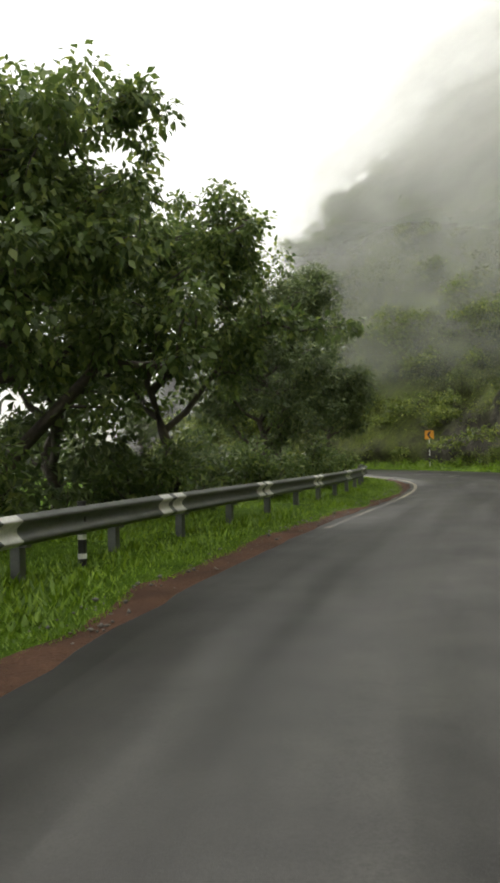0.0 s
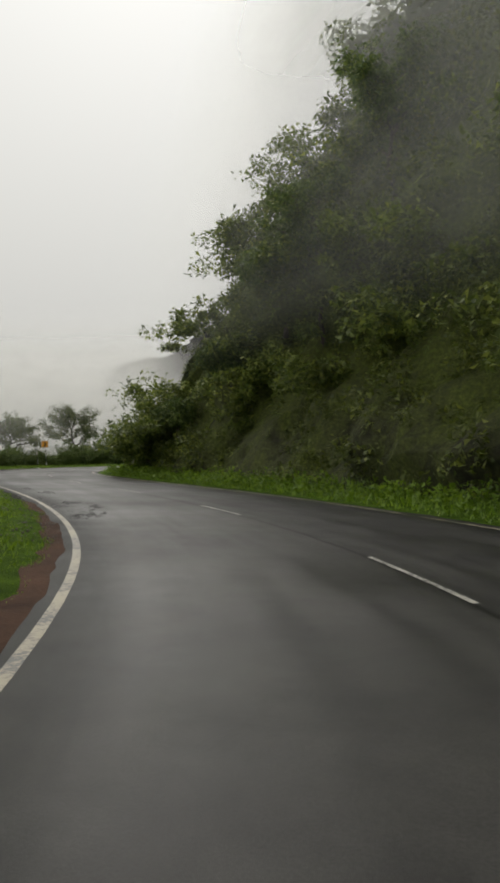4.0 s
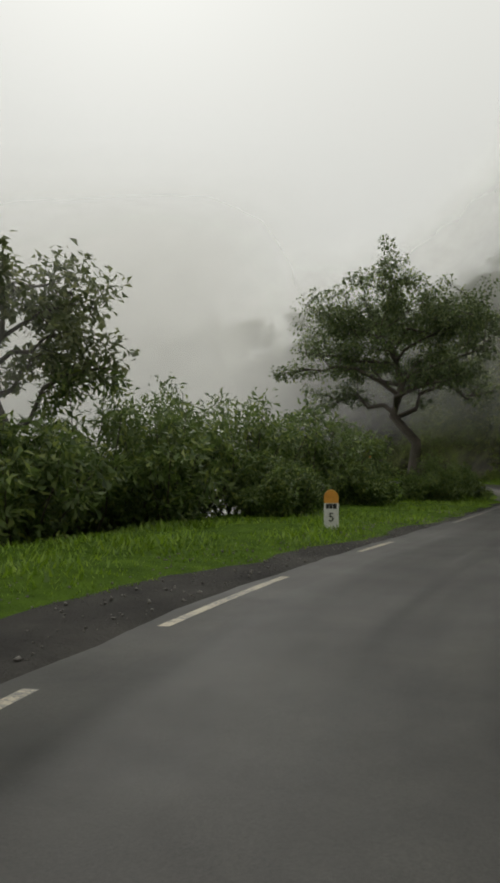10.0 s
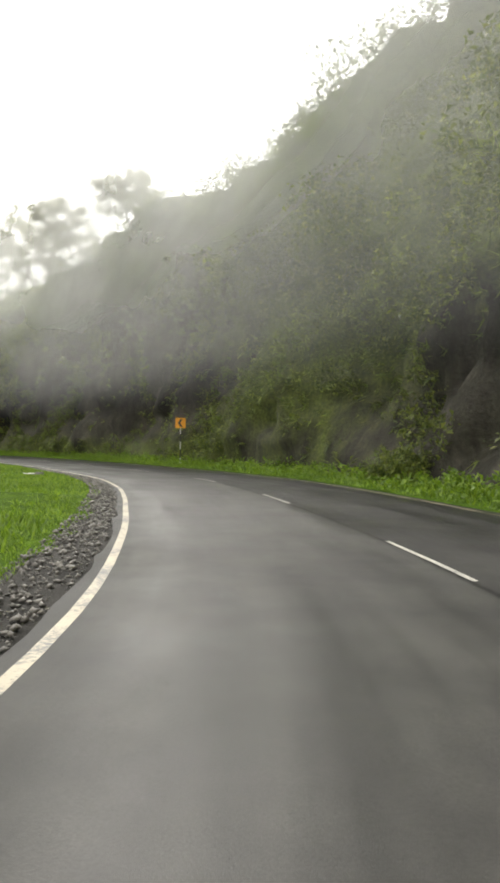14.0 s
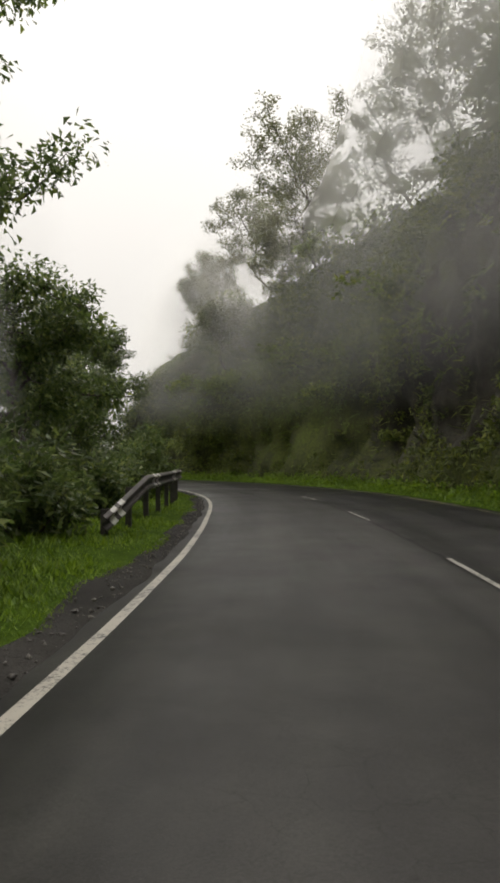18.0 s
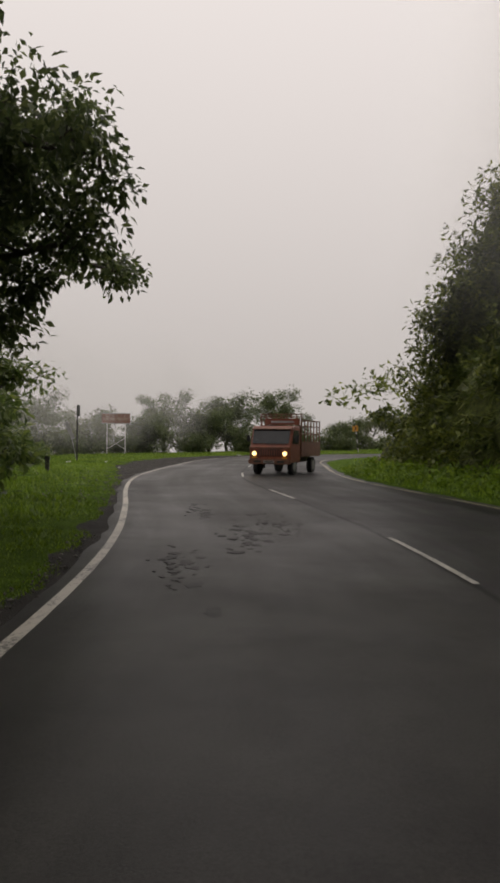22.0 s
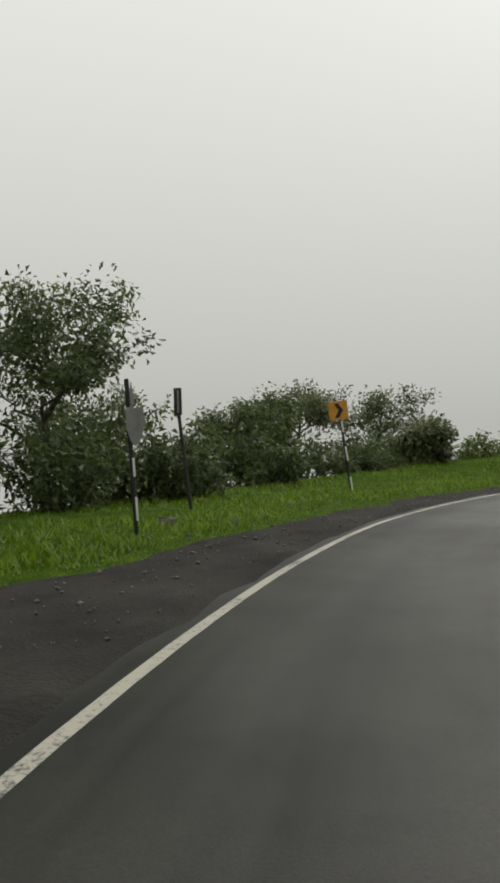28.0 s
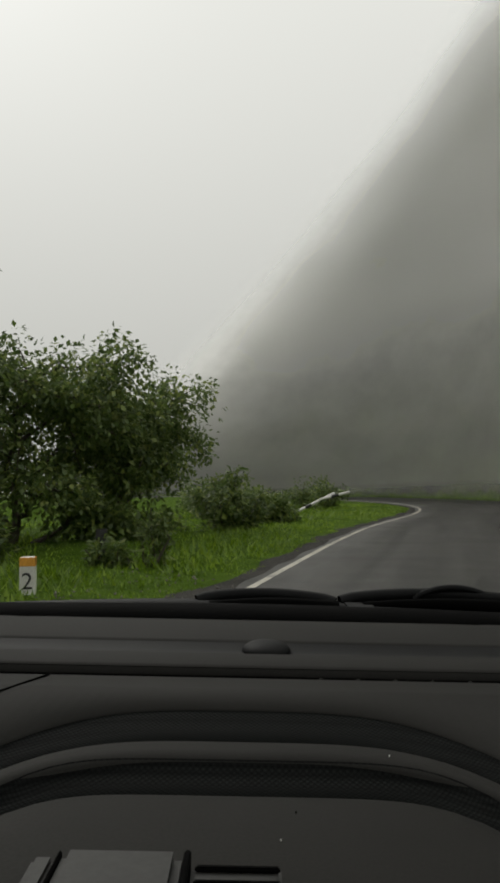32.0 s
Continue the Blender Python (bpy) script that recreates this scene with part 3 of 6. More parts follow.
def build_road():
    s = np.arange(S0, S1, 0.04)
    x, y = at(s, LEFT(s))
    ragged = wander(x, y, 0.9) * 0.10
    x, y = at(s, LEFT(s) + WIDTH)
    ragged2 = wander(x, y, 0.9) * 0.14
    a, b = LEFT(s) - 0.22 + ragged, LEFT(s) + WIDTH + 0.28 + ragged2
    u = np.linspace(0, 1, 15)
    lats = a[:, None] + (b - a)[:, None] * u
    zs = 0.03 * np.sin(np.pi * u)[None] + 0 * lats - 0.03
    zs[:, 0] -= 0.10
    zs[:, -1] -= 0.10
    lats[:, 1], lats[:, -2] = lats[:, 0] + 0.03, lats[:, -1] - 0.03
    road = strip("road", s, lats, zs, ASPHALT, "wet dark grey asphalt hill road with patches", "road")
    metres = np.concatenate([[0], np.cumsum(np.hypot(np.diff(x), np.diff(y)))])
    for name, values in (("across", (lats - LEFT(s)[:, None]) * 3.5 / MIDDLE(s)[:, None]), ("along", np.repeat(metres[:, None], 15, 1))):
        layer = road.data.attributes.new(name, "FLOAT", "POINT")
        layer.data.foreach_set("value", values.astype(np.float32).ravel())

    def zr(lat, s):
        q = (lat - LEFT(s) + 0.32) / (WIDTH + 0.6)
        return 0.03 * np.sin(np.pi * np.clip(q, 0, 1)) - 0.03

    def line(name, s0, s1, off, w, mat, label):
        q = np.arange(s0, s1 + 0.01, 0.05)
        jit = np.array([noise.noise(Vector((k * 3.0, w * 20, 0))) for k in q]) * 0.02
        l0 = LEFT(q) + (MIDDLE(q) if off is None else off) - w / 2 + jit
        cols = np.stack([l0, l0 + w], 1)
        zz = zr(cols, q[:, None]) + 0.005
        xx, yy = at(q[:, None], cols)
        me = arrays(name, np.stack([xx, yy, zz], -1).reshape(-1, 3), grid_faces(len(q), 2)[:, ::-1])
        return put(name, me, mat, road, label)

    line("edge_line", 1.3, 2.2, 0.0, 0.11, LINE_OLD, "almost rubbed-off edge line")
    for a, b in ((2.2, 10.38), (10.5, 10.75), (11.0, 11.15), (12.3, 18.2), (18.2, 31.25), (31.75, 45)):
        line("edge_line", a, b, 0.0, 0.105, LINE if a < 18 else LINE_PALE, "worn yellowish-white edge line" if a < 18 else "worn off-white edge line")
    line("edge_line", 11.6, 12.3, 0.0, 0.11, LINE_OLD, "almost rubbed-off edge line")
    line("edge_line", -8, 45, WIDTH, 0.12, LINE, "worn yellowish-white edge line")
    run = np.concatenate([[0], np.cumsum(np.hypot(*np.diff(AX, axis=0).T))])
    # centre dashes, about nine metres apart, tied at a few stations
    ties = np.interp([-8, 2.86, 6.17, 7.72, 13.82, 19.42, 22.63, 44.5], AX_S, run)
    for m0, m1 in zip(ties[:-1], ties[1:]):
        count = max(1, round((m1 - m0) / 9.05))
        for k in range(count):
            m = m0 + (m1 - m0) * k / count
            line("lane_dash", float(np.interp(m, run, AX_S)), float(np.interp(m + 3, run, AX_S)), None, 0.068, DASH, "short worn white centre dash")
    return road


def build_verges():
    s = np.arange(S0, S1, 0.03)
    # left: soil or gravel shoulder, then grass
    edge = EDGE(s)
    u = np.linspace(0, 1, 7)
    lats = LEFT(s)[:, None] - 0.08 - np.maximum(edge, 0.25)[:, None] * u
    X, Y = at(s[:, None], lats)
    zs = left_height(s[:, None], LEFT(s)[:, None] - lats) + wander(X, Y, 1.6) * 0.02 + 0.012
    zs[:, 0] = -0.09
    early, late = s < 6, s >= 5.96
    strip("shoulder", s[early], lats[early], zs[early], SOIL, "reddish-brown bare soil beside the asphalt", "road shoulder")
    strip("shoulder", s[late], lats[late], zs[late], GRAVEL, "dark wet gravel beside the asphalt", "road shoulder")
    u = np.linspace(0, 1, 28) ** 1.4
    lats = LEFT(s)[:, None] - 0.15 - np.maximum(edge - 0.12, 0.2)[:, None] - u * 17
    X, Y = at(s[:, None], lats)
    zs = left_height(s[:, None], LEFT(s)[:, None] - lats) + wander(X, Y, 0.35) * 0.12 * np.clip(u * 12, 0, 1)
    mound = np.exp(-((s[:, None] - 31.6) / 0.9) ** 2 - ((LEFT(s)[:, None] - lats - 6.9) / 1.6) ** 2) * 0.62
    zs = zs + mound
    strip("verge", s, lats, zs, TURF, "bright green grassy roadside verge", "grass verge")
    # right: drain verge up to the hill's foot
    u = np.linspace(0, 1, 9)
    lats = LEFT(s)[:, None] + WIDTH + 0.15 + u * (TOE(s)[:, None] + 0.8)
    X, Y = at(s[:, None], lats)
    zs = -0.08 + 0.16 * np.clip(u * 3, 0, 1)[None] + wander(X, Y, 0.5) * 0.1 * u
    zs[:, 0] = -0.1
    strip("verge", s, lats, zs, TURF, "overgrown grassy strip below the cutting", "grass verge")


HILL = {}


def bare_rock(s, z):
    """How far the rock lies bare, 0 to 1, by station and height."""
    def step(v, a, b):
        return np.clip((v - a) / (b - a), 0, 1)
    cliff = step(s, 17.2, 18.2) * (1 - step(s, 20.4, 21.6)) * step(z, 1, 3) * (1 - step(z, 15, 22)) * 0.85
    foot_a = step(s, 13.3, 13.9) * (1 - step(s, 15.6, 16.6)) * (1 - step(z, 4.5, 7.5)) * 0.85
    foot_b = step(s, 2.8, 3.4) * (1 - step(s, 4.4, 5.2)) * (1 - step(z, 3.5, 6.5)) * 0.65
    return np.maximum(cliff, np.maximum(foot_a, foot_b))



def build_hill():
    s = np.arange(S0, S1, 0.065)
    v = np.linspace(0, 1, 84)
    hh, kk = HILL_H(s)[:, None], HILL_K(s)[:, None]
    z = hh * v[None]
    base = (LEFT(s) + WIDTH + TOE(s))[:, None]
    lat = base + kk * z + 0.5 * np.sin(v * 9 + s[:, None] * 0.9) * np.clip(z / 4, 0, 1)
    X, Y = at(s[:, None], lat)
    big = np.array([noise.fractal(Vector((a * 0.09, b * 0.09, c * 0.11)), 1.0, 2.0, 4) for a, b, c in zip(X.ravel(), Y.ravel(), z.ravel())]).reshape(X.shape)
    small = np.array([noise.fractal(Vector((a * 0.5, b * 0.5, c * 0.22)), 1.0, 2.0, 3) for a, b, c in zip(X.ravel(), Y.ravel(), z.ravel())]).reshape(X.shape)
    foot = np.clip(z / 2.0, 0, 1)
    push = (big * 2.3 + small * 1.5 + np.abs(small) * 0.9) * foot
    tall = np.clip(hh / 10, 0.05, 1)
    lat = lat + push * tall
    zz = z + big * 0.8 * foot * tall - 0.15
    # a shelf behind the rim
    rim, rz = lat[:, -1:], zz[:, -1:]
    extra = np.array([1.5, 4, 8, 13])
    lat = np.concatenate([lat, rim + extra], 1)
    zz = np.concatenate([zz, rz + extra * 0.25 * np.clip(hh / 20, 0, 1)], 1)
    X, Y = at(s[:, None], lat)
    verts = np.stack([X, Y, zz], -1)
    HILL.update(s=s, P=verts, v=v)
    me = arrays("hillside", verts.reshape(-1, 3), grid_faces(len(s), lat.shape[1])[:, ::-1])
    share = me.attributes.new("bare_rock", "FLOAT", "POINT")
    share.data.foreach_set("value", bare_rock(np.repeat(s[:, None], zz.shape[1], 1), zz).astype(np.float32).ravel())
    tagged(put("hillside", me, CLIFF, smooth=True), "steep mossy rock cutting and hillside above the road", "hillside", kind="structure")


def build_mist():
    """Fog as added translucent sheets: low cloud that follows the hillside, thicker with height."""
    def ease(v, a, b):
        k = np.clip((v - a) / (b - a), 0, 1)
        return k * k * (3 - 2 * k)

    def sheet(x, y, z, dense, label, mat=MIST):
        me = arrays("low_cloud", np.stack([x, y, z], -1).reshape(-1, 3), grid_faces(*x.shape)[:, ::-1])
        layer = me.attributes.new("mist", "FLOAT", "POINT")
        layer.data.foreach_set("value", dense.astype(np.float32).ravel())
        tagged(put("low_cloud", me, mat, smooth=True), label, "cloud", kind="structure")

    # station; height where the cloud begins to thicken and where it is thickest; least and most cover; its fading above the rim
    first = ((-6.0, 3, 36, 0.10, 0.92, 3, 12), (8.6, 3, 36, 0.10, 0.92, 3, 12))
    bend = ((11.0, 2, 17, 0.16, 0.61, 3, 12), (14.6, 2, 17, 0.16, 0.61, 3, 12), (16.4, 4, 20, 0.12, 0.61, 3, 12), (18.6, 3, 14, 0.20, 0.61, 3, 12), (20.2, 1, 15, 0.20, 0.58, 3, 12), (21.4, 3, 17, 0.16, 0.52, 0, 9), (25.0, 0, 14, 0.16, 0.52, 0, 8))
    last = ((32.6, 0, 16, 0.42, 0.985, -2, 5), (42.0, 0, 16, 0.42, 0.985, -2, 5))
    for rows, floor, offs, mat in ((first, 5.0, (1.4, 2.6, 3.9, 5.2), MIST), (bend, 3.2, (1.6, 2.9, 4.2, 5.5), MIST), (last, -0.4, (3.2, 5.6), HAZE)):
        s0, s1 = rows[0][0], rows[-1][0]
        s = np.arange(s0, s1, 0.2)
        low, high, least, most, rim0, rim1 = (smooth_table(*((r[0], r[k]) for r in rows))(s)[:, None] for k in range(1, 7))
        hh, kk = HILL_H(s)[:, None], HILL_K(s)[:, None]
        z = floor + np.linspace(0, 1, 30)[None] * (hh + 12 - floor)
        base = (LEFT(s) + WIDTH + TOE(s))[:, None]
        ends = (ease(s, s0, s0 + 1.4) * (1 - ease(s, s1 - 1.8, s1)))[:, None]
        fade = ease(z, floor, floor + (3.5 if floor > 0 else 0.7))
        total = ends * fade * (least + (most - least) * ease(z, low, high)) * (1 - ease(z, hh + rim0, hh + rim1))
        for off in offs:
            lat = base + kk * np.minimum(z, hh) - off * (0.6 + 0.4 * ease(z, floor, floor + 24))
            x, y = at(s[:, None], lat)
            sheet(x, y, z, 1 - (1 - total) ** (1 / len(offs)), "thin white cloud drifting over the upper hillside", mat)
    # sheets added beside the road that pale the trees, in place of distance haze
    for s0, s1, lats, most in ((8.4, 12.2, (-8.8, -9.6), 0.07), (17.3, 20.6, (-6.2,), 0.18), (25.0, 29.4, (-9.3, -10.2), 0.14)):
        s, z = np.meshgrid(np.arange(s0, s1, 0.15), np.linspace(-0.6, 11, 24), indexing="ij")
        dense = most * ease(s, s0, s0 + 1.0) * (1 - ease(s, s1 - 1.0, s1)) * ease(z, 0.0, 2.2) * (1 - ease(z, 5, 11))
        for lat in lats:
            sheet(*at(s, lat), z, dense, "thin grey haze sheet added to pale the roadside trees", FOG)
    # two fog sheets added across the valley inside the long bend, to veil the far hill
    u, w = np.meshgrid(np.linspace(0, 1, 40), np.linspace(0, 1, 24), indexing="ij")
    for off, most in ((0.0, 0.94), (6.0, 0.94)):
        sheet(-65.0 - 95 * u - off, 138.0 - 45 * u + off * 0.6, -14 + 58 * w, most * ease(u, 0.0, 0.16) * (1 - ease(u, 0.8, 1.0)) * (1 - ease(w, 0.38, 0.68)), "grey fog sheet added to veil the far hill", FOG)


def build_backdrop():
    n, r = 96, 430.0
    a = np.arange(n + 1) / n * 2 * np.pi
    v = np.stack([np.stack([-95 + r * np.cos(a), 120 + r * np.sin(a), np.full(n + 1, z)], -1) for z in (-110.0, 4.0)], 0)
    me = arrays("backdrop", v.reshape(-1, 3), grid_faces(2, n + 1))
    m = bpy.data.materials.new("grey_fog_distance")
    m.use_nodes = True
    n_, l_ = m.node_tree.nodes, m.node_tree.links
    n_.clear()
    e, o = n_.new("ShaderNodeEmission"), n_.new("ShaderNodeOutputMaterial")
    e.inputs["Color"].default_value = (*SKY_LOW, 1)
    l_.new(e.outputs[0], o.inputs["Surface"])
    tagged(put("backdrop", me, m), "plain grey fog far over the valley", "backdrop", kind="structure")


build_ground()
build_road()
build_verges()
build_hill()
build_mist()
build_backdrop()
# ---------------------------------------------------------------- plants
def grow(rng, h, spread, bare, lean, limbs, twigs, trunk_r, rise=0.5, wob=0.06):
    """Trunk, limbs and twigs as tapered lines, and the points where leaves gather."""
    lines, tips = [], []
    t = np.linspace(0, 1, 8)
    top = h * 0.86
    p = np.stack([lean[0] * t ** 1.4, lean[1] * t ** 1.4, top * t], 1)
    p[1:] += rng.normal(size=(7, 3)) * [h * wob * 0.5, h * wob * 0.5, 0]
    p[0, 2] = -0.4
    lines.append((p, trunk_r * (1 - 0.8 * t) * np.where(t == 0, 1.35, 1)))
    for i in range(limbs):
        u = bare + (0.92 - bare) * (i + rng.random() * 0.6) / limbs
        u = min(max(u, bare), 0.97)
        root = np.array([np.interp(u, t, p[:, k]) for k in range(3)])
        az = i * 2.4 + rng.random() * 0.9
        reach = spread * (0.62 + 0.5 * rng.random()) * math.sqrt(max(0.12, 1 - ((u - bare - 0.25 * (1 - bare)) / (1.05 - bare)) ** 2))
        up = h * (0.06 + rise * 0.42 * rng.random()) * (1.1 - 0.5 * u)
        end = root + [math.cos(az) * reach, math.sin(az) * reach, min(up, h * 1.02 - root[2])]
        q = np.linspace(0, 1, 6)[:, None]
        limb = root + (end - root) * q + np.array([0, 0, 1]) * (np.sin(q * math.pi) * reach * 0.10)
        limb[1:-1] += rng.normal(size=(4, 3)) * reach * 0.05
        r0 = trunk_r * (1 - 0.75 * u) * 0.6
        lines.append((limb, np.linspace(r0, max(0.012, r0 * 0.25), 6)))
        for k in range(twigs):
            a = 0.3 + 0.7 * (k + rng.random()) / twigs
            b = np.array([np.interp(a, q[:, 0], limb[:, m]) for m in range(3)])
            dv = rng.normal(size=3) * [1, 1, 0.6] + (end - root) / (reach + 1e-6) * 0.7 + [0, 0, 0.25]
            dv *= spread * (0.16 + 0.22 * rng.random()) / np.linalg.norm(dv)
            lines.append((np.stack([b, b + dv * 0.5 + rng.normal(size=3) * 0.04, b + dv]), np.array([r0 * 0.28, r0 * 0.18, 0.006])))
            tips += [b + dv, b + dv * 0.55]
        tips.append(end)
    tips.append(p[-1])
    return lines, np.array(tips)


def crown_fill(rng, tips, lines, n, h, spread, bare):
    """More leafy twigs in the outer shell of the crown, each grown from the nearest tip."""
    mid = tips.mean(0)
    lo, hi = tips[:, 2].min(), tips[:, 2].max()
    more = []
    for _ in range(n):
        d = rng.normal(size=3)
        d /= np.linalg.norm(d)
        d[2] = abs(d[2]) * 1.0 if rng.random() < 0.75 else d[2]
        k = rng.uniform(0.55, 0.92) * (0.85 + 0.25 * math.sin(5 * math.atan2(d[1], d[0])))
        c = np.array([mid[0] + d[0] * spread * k, mid[1] + d[1] * spread * k, (lo + hi) / 2 + d[2] * (hi - lo) / 2 * k])
        root = tips[np.linalg.norm(tips - c, axis=1).argmin()]
        lines.append((np.stack([root, (root + c) / 2 + rng.normal(size=3) * 0.05, c]), np.array([0.02, 0.014, 0.005])))
        more.append(c)
    return np.concatenate([tips, np.array(more)]) if n else tips


def tree(place, h, spread, seed, label, bare=0.3, lean=(0, 0), limbs=9, twigs=5, leaf=0.17, per=60, clump=0.55, mat=None, trunk_r=None, name="tree", category="tree", rise=0.5, droop=0.35, turn=0.0, fill=28, simple=True):
    rng = np.random.default_rng(seed)
    h = h - place[2]
    lines, tips = grow(rng, h, spread, bare, lean, limbs, twigs, trunk_r or 0.03 * h, rise)
    tips = crown_fill(rng, tips, lines, fill, h, spread, bare)
    per, leaf = int(per * 0.8), leaf * 1.06
    k = (h - clump * 0.5) / tips[:, 2].max()
    tips[:, 2] *= k
    for pts, _ in lines:
        pts[:, 2] *= k
    ob = empty(name, pose(place[0], place[1], place[2], 0, 0, turn), label, category)
    put("trunk", tubes_mesh("trunk", lines, 4), BARK, ob, smooth=True)
    rad = clump * rng.uniform(0.6, 1.3, len(tips))
    put("crown" if category == "tree" else "leaves", leaf_mesh("crown", rng, tips, rad, per, leaf, droop, 0.58, simple=simple), mat or LEAF, ob)
    return ob


def bush(place, h, w, seed, label, leaf=0.17, stems=10, per=50, mat=None, name="bush", simple=True):
    rng = np.random.default_rng(seed)
    lines, tips = [], []
    for i in range(stems):
        az, rr = i * 2.4 + rng.random(), w * math.sqrt((i + 0.5) / stems)
        end = np.array([math.cos(az) * rr, math.sin(az) * rr, h * (1.0 - 0.55 * (rr / w) ** 2) * rng.uniform(0.75, 1.1)])
        q = np.linspace(0, 1, 5)[:, None]
        root = end * [0.25, 0.25, 0] + [0, 0, -0.3]
        line = root + (end - root) * q + rng.normal(size=(5, 3)) * 0.05
        lines.append((line, np.linspace(0.03, 0.008, 5)))
        for a in (0.35, 0.55, 0.75, 0.9, 1.0):
            tips.append(root + (end - root) * a + rng.normal(size=3) * w * 0.10)
    tips = np.array(tips)
    per, leaf = int(per * 1.2), leaf * 1.08
    ob = empty(name, pose(*place), label, "bush")
    put("stem", tubes_mesh("stem", lines, 4), BARK, ob, smooth=True)
    put("leaves", leaf_mesh("leaves", rng, tips, np.full(len(tips), 0.30 * w ** 0.6) * rng.uniform(0.7, 1.3, len(tips)), per, leaf, 0.2, simple=simple), mat or LEAF, ob)
    return ob


def spot(s, lat, sink=0.0):
    x, y = at(s, lat)
    return float(x), float(y), fine_height(s, lat) - sink


BROAD = "broad-leaved green tree standing beside the hill road"
# big trees behind the first guardrail
tree(spot(1.0, -6.5), 7.6, 2.9, 1, "tall dark broad-leaved tree leaning over the guardrail", 0.12, (0.2, 0.4), 14, 7, 0.15, 100, 0.42, trunk_r=0.24, droop=0.7, fill=120, simple=False)
tree(spot(0.45, -8.6), 8.2, 3.2, 2, "tall dark broad-leaved tree behind the guardrail", 0.25, (0.2, 0.6), 13, 7, 0.17, 84, 0.46, trunk_r=0.22, droop=0.7, fill=110)
tree(spot(1.65, -6.3), 7.6, 2.7, 3, "broad-leaved tree with drooping leaves over the road edge", 0.25, (0.1, 0.3), 12, 6, 0.15, 96, 0.42, trunk_r=0.18, droop=0.7, fill=100, simple=False)
tree(spot(3.5, -6.3), 10.2, 2.8, 4, "tall dark green tree behind the guardrail's end", 0.42, (0.2, 0.2), 14, 6, 0.15, 80, 0.55, LEAF_DARK, 0.2, fill=80)
tree(spot(3.35, -4.2), 5.0, 1.7, 8, "low rounded dark green tree over the guardrail's end", 0.40, (0.2, 0.2), 11, 6, 0.15, 70, 0.5, LEAF_DARK, 0.12, rise=0.3, fill=50)
tree(spot(0.9, -9.8), 8.0, 3.6, 6, "dark broad-leaved tree deep behind the guardrail", 0.08, (0, 0.3), 12, 6, 0.24, 44, 0.75, LEAF_DARK, fill=50, simple=True)
tree(spot(1.6, -9.0), 7.2, 3.2, 7, "dark broad-leaved tree deep behind the guardrail", 0.08, (0, 0.3), 12, 6, 0.24, 44, 0.75, LEAF_DARK, fill=50, simple=True)
tree(spot(2.5, -6.1), 6.3, 2.4, 5, "rounded broad-leaved tree spreading behind the guardrail", 0.14, (0, 0.2), 12, 7, 0.15, 72, 0.55, LEAF_DARK, 0.15, fill=70)
for i, (s, lat, h, w) in enumerate(((0.2, -6.2, 2.2, 1.5), (0.9, -6.4, 2.0, 1.4), (1.5, -6.0, 1.7, 1.3), (2.0, -5.2, 1.5, 1.2), (2.55, -4.6, 1.5, 1.2), (2.95, -4.3, 1.4, 1.1), (3.4, -4.6, 1.6, 1.2), (4.2, -5.5, 1.8, 1.3))):
    bush(spot(s, lat), h, w, 40 + i, "dense green shrub at the foot of the trees", 0.15, mat=LEAF)
for i, (s, lat, h, w) in enumerate(((1.9, 8.5, 1.7, 1.2), (2.2, 8.0, 1.5, 1.1), (2.5, 8.6, 1.9, 1.3), (2.8, 7.9, 1.6, 1.1), (3.1, 8.5, 1.7, 1.2), (3.35, 7.8, 1.2, 0.9), (3.6, 8.5, 2.0, 1.3), (3.85, 8.8, 1.6, 1.1), (4.1, 8.6, 1.7, 1.1), (4.4, 8.3, 1.4, 1.0), (4.7, 8.8, 1.5, 1.1), (5.3, 9.0, 1.5, 1.1), (5.6, 8.4, 1.2, 0.9), (12.6, 8.6, 2.4, 1.5), (12.95, 7.9, 2.0, 1.3), (13.25, 7.6, 1.6, 1.1), (13.6, 7.4, 1.3, 1.0), (13.95, 7.5, 1.5, 1.0), (14.5, 7.5, 1.1, 0.8), (15.2, 7.3, 1.0, 0.8), (16.0, 7.7, 1.1, 0.9))):
    bush(spot(s, lat), h, w, 400 + i, "bright leafy shrub at the foot of the cutting", 0.13, 11, 64, LEAF_HILL)
# round the first spur
tree(spot(7.2, -7.9), 5.9, 2.4, 10, "sparse tree with bare lower branches above the verge", 0.2, (1.0, 0.6), 10, 5, 0.18, 40, 0.5, trunk_r=0.14, fill=10)
tree(spot(7.9, -10.2), 5.6, 2.6, 11, BROAD, 0.06, (0, 0), 11, 6, 0.22, 44, 0.65, fill=40)
tree(spot(8.3, -9.4), 5.5, 2.5, 9, "bushy broad-leaved tree crowding the verge", 0.05, (0, 0), 12, 6, 0.19, 52, 0.6, fill=45)
tree(spot(8.9, -9.8), 5.2, 2.2, 12, BROAD, 0.05, (0.3, 0), 11, 6, 0.22, 44, 0.65, fill=40)
tree(spot(9.35, -9.2), 5.1, 1.9, 13, "bright leafy young tree above the verge", 0.05, (0, 0), 11, 6, 0.22, 44, 0.6, fill=40)
tree(spot(9.9, -11.0), 4.6, 2.0, 14, BROAD, 0.05, (0, 0), 10, 6, 0.22, 44, 0.65, fill=30)
tree(spot(10.5, -11.0, -1.0), 5.4, 3.2, 15, "spreading tree with a crooked dark trunk and open crown", 0.3, (-1.2, 0.8), 12, 6, 0.19, 40, 0.5, LEAF_PALE, 0.2, fill=30)
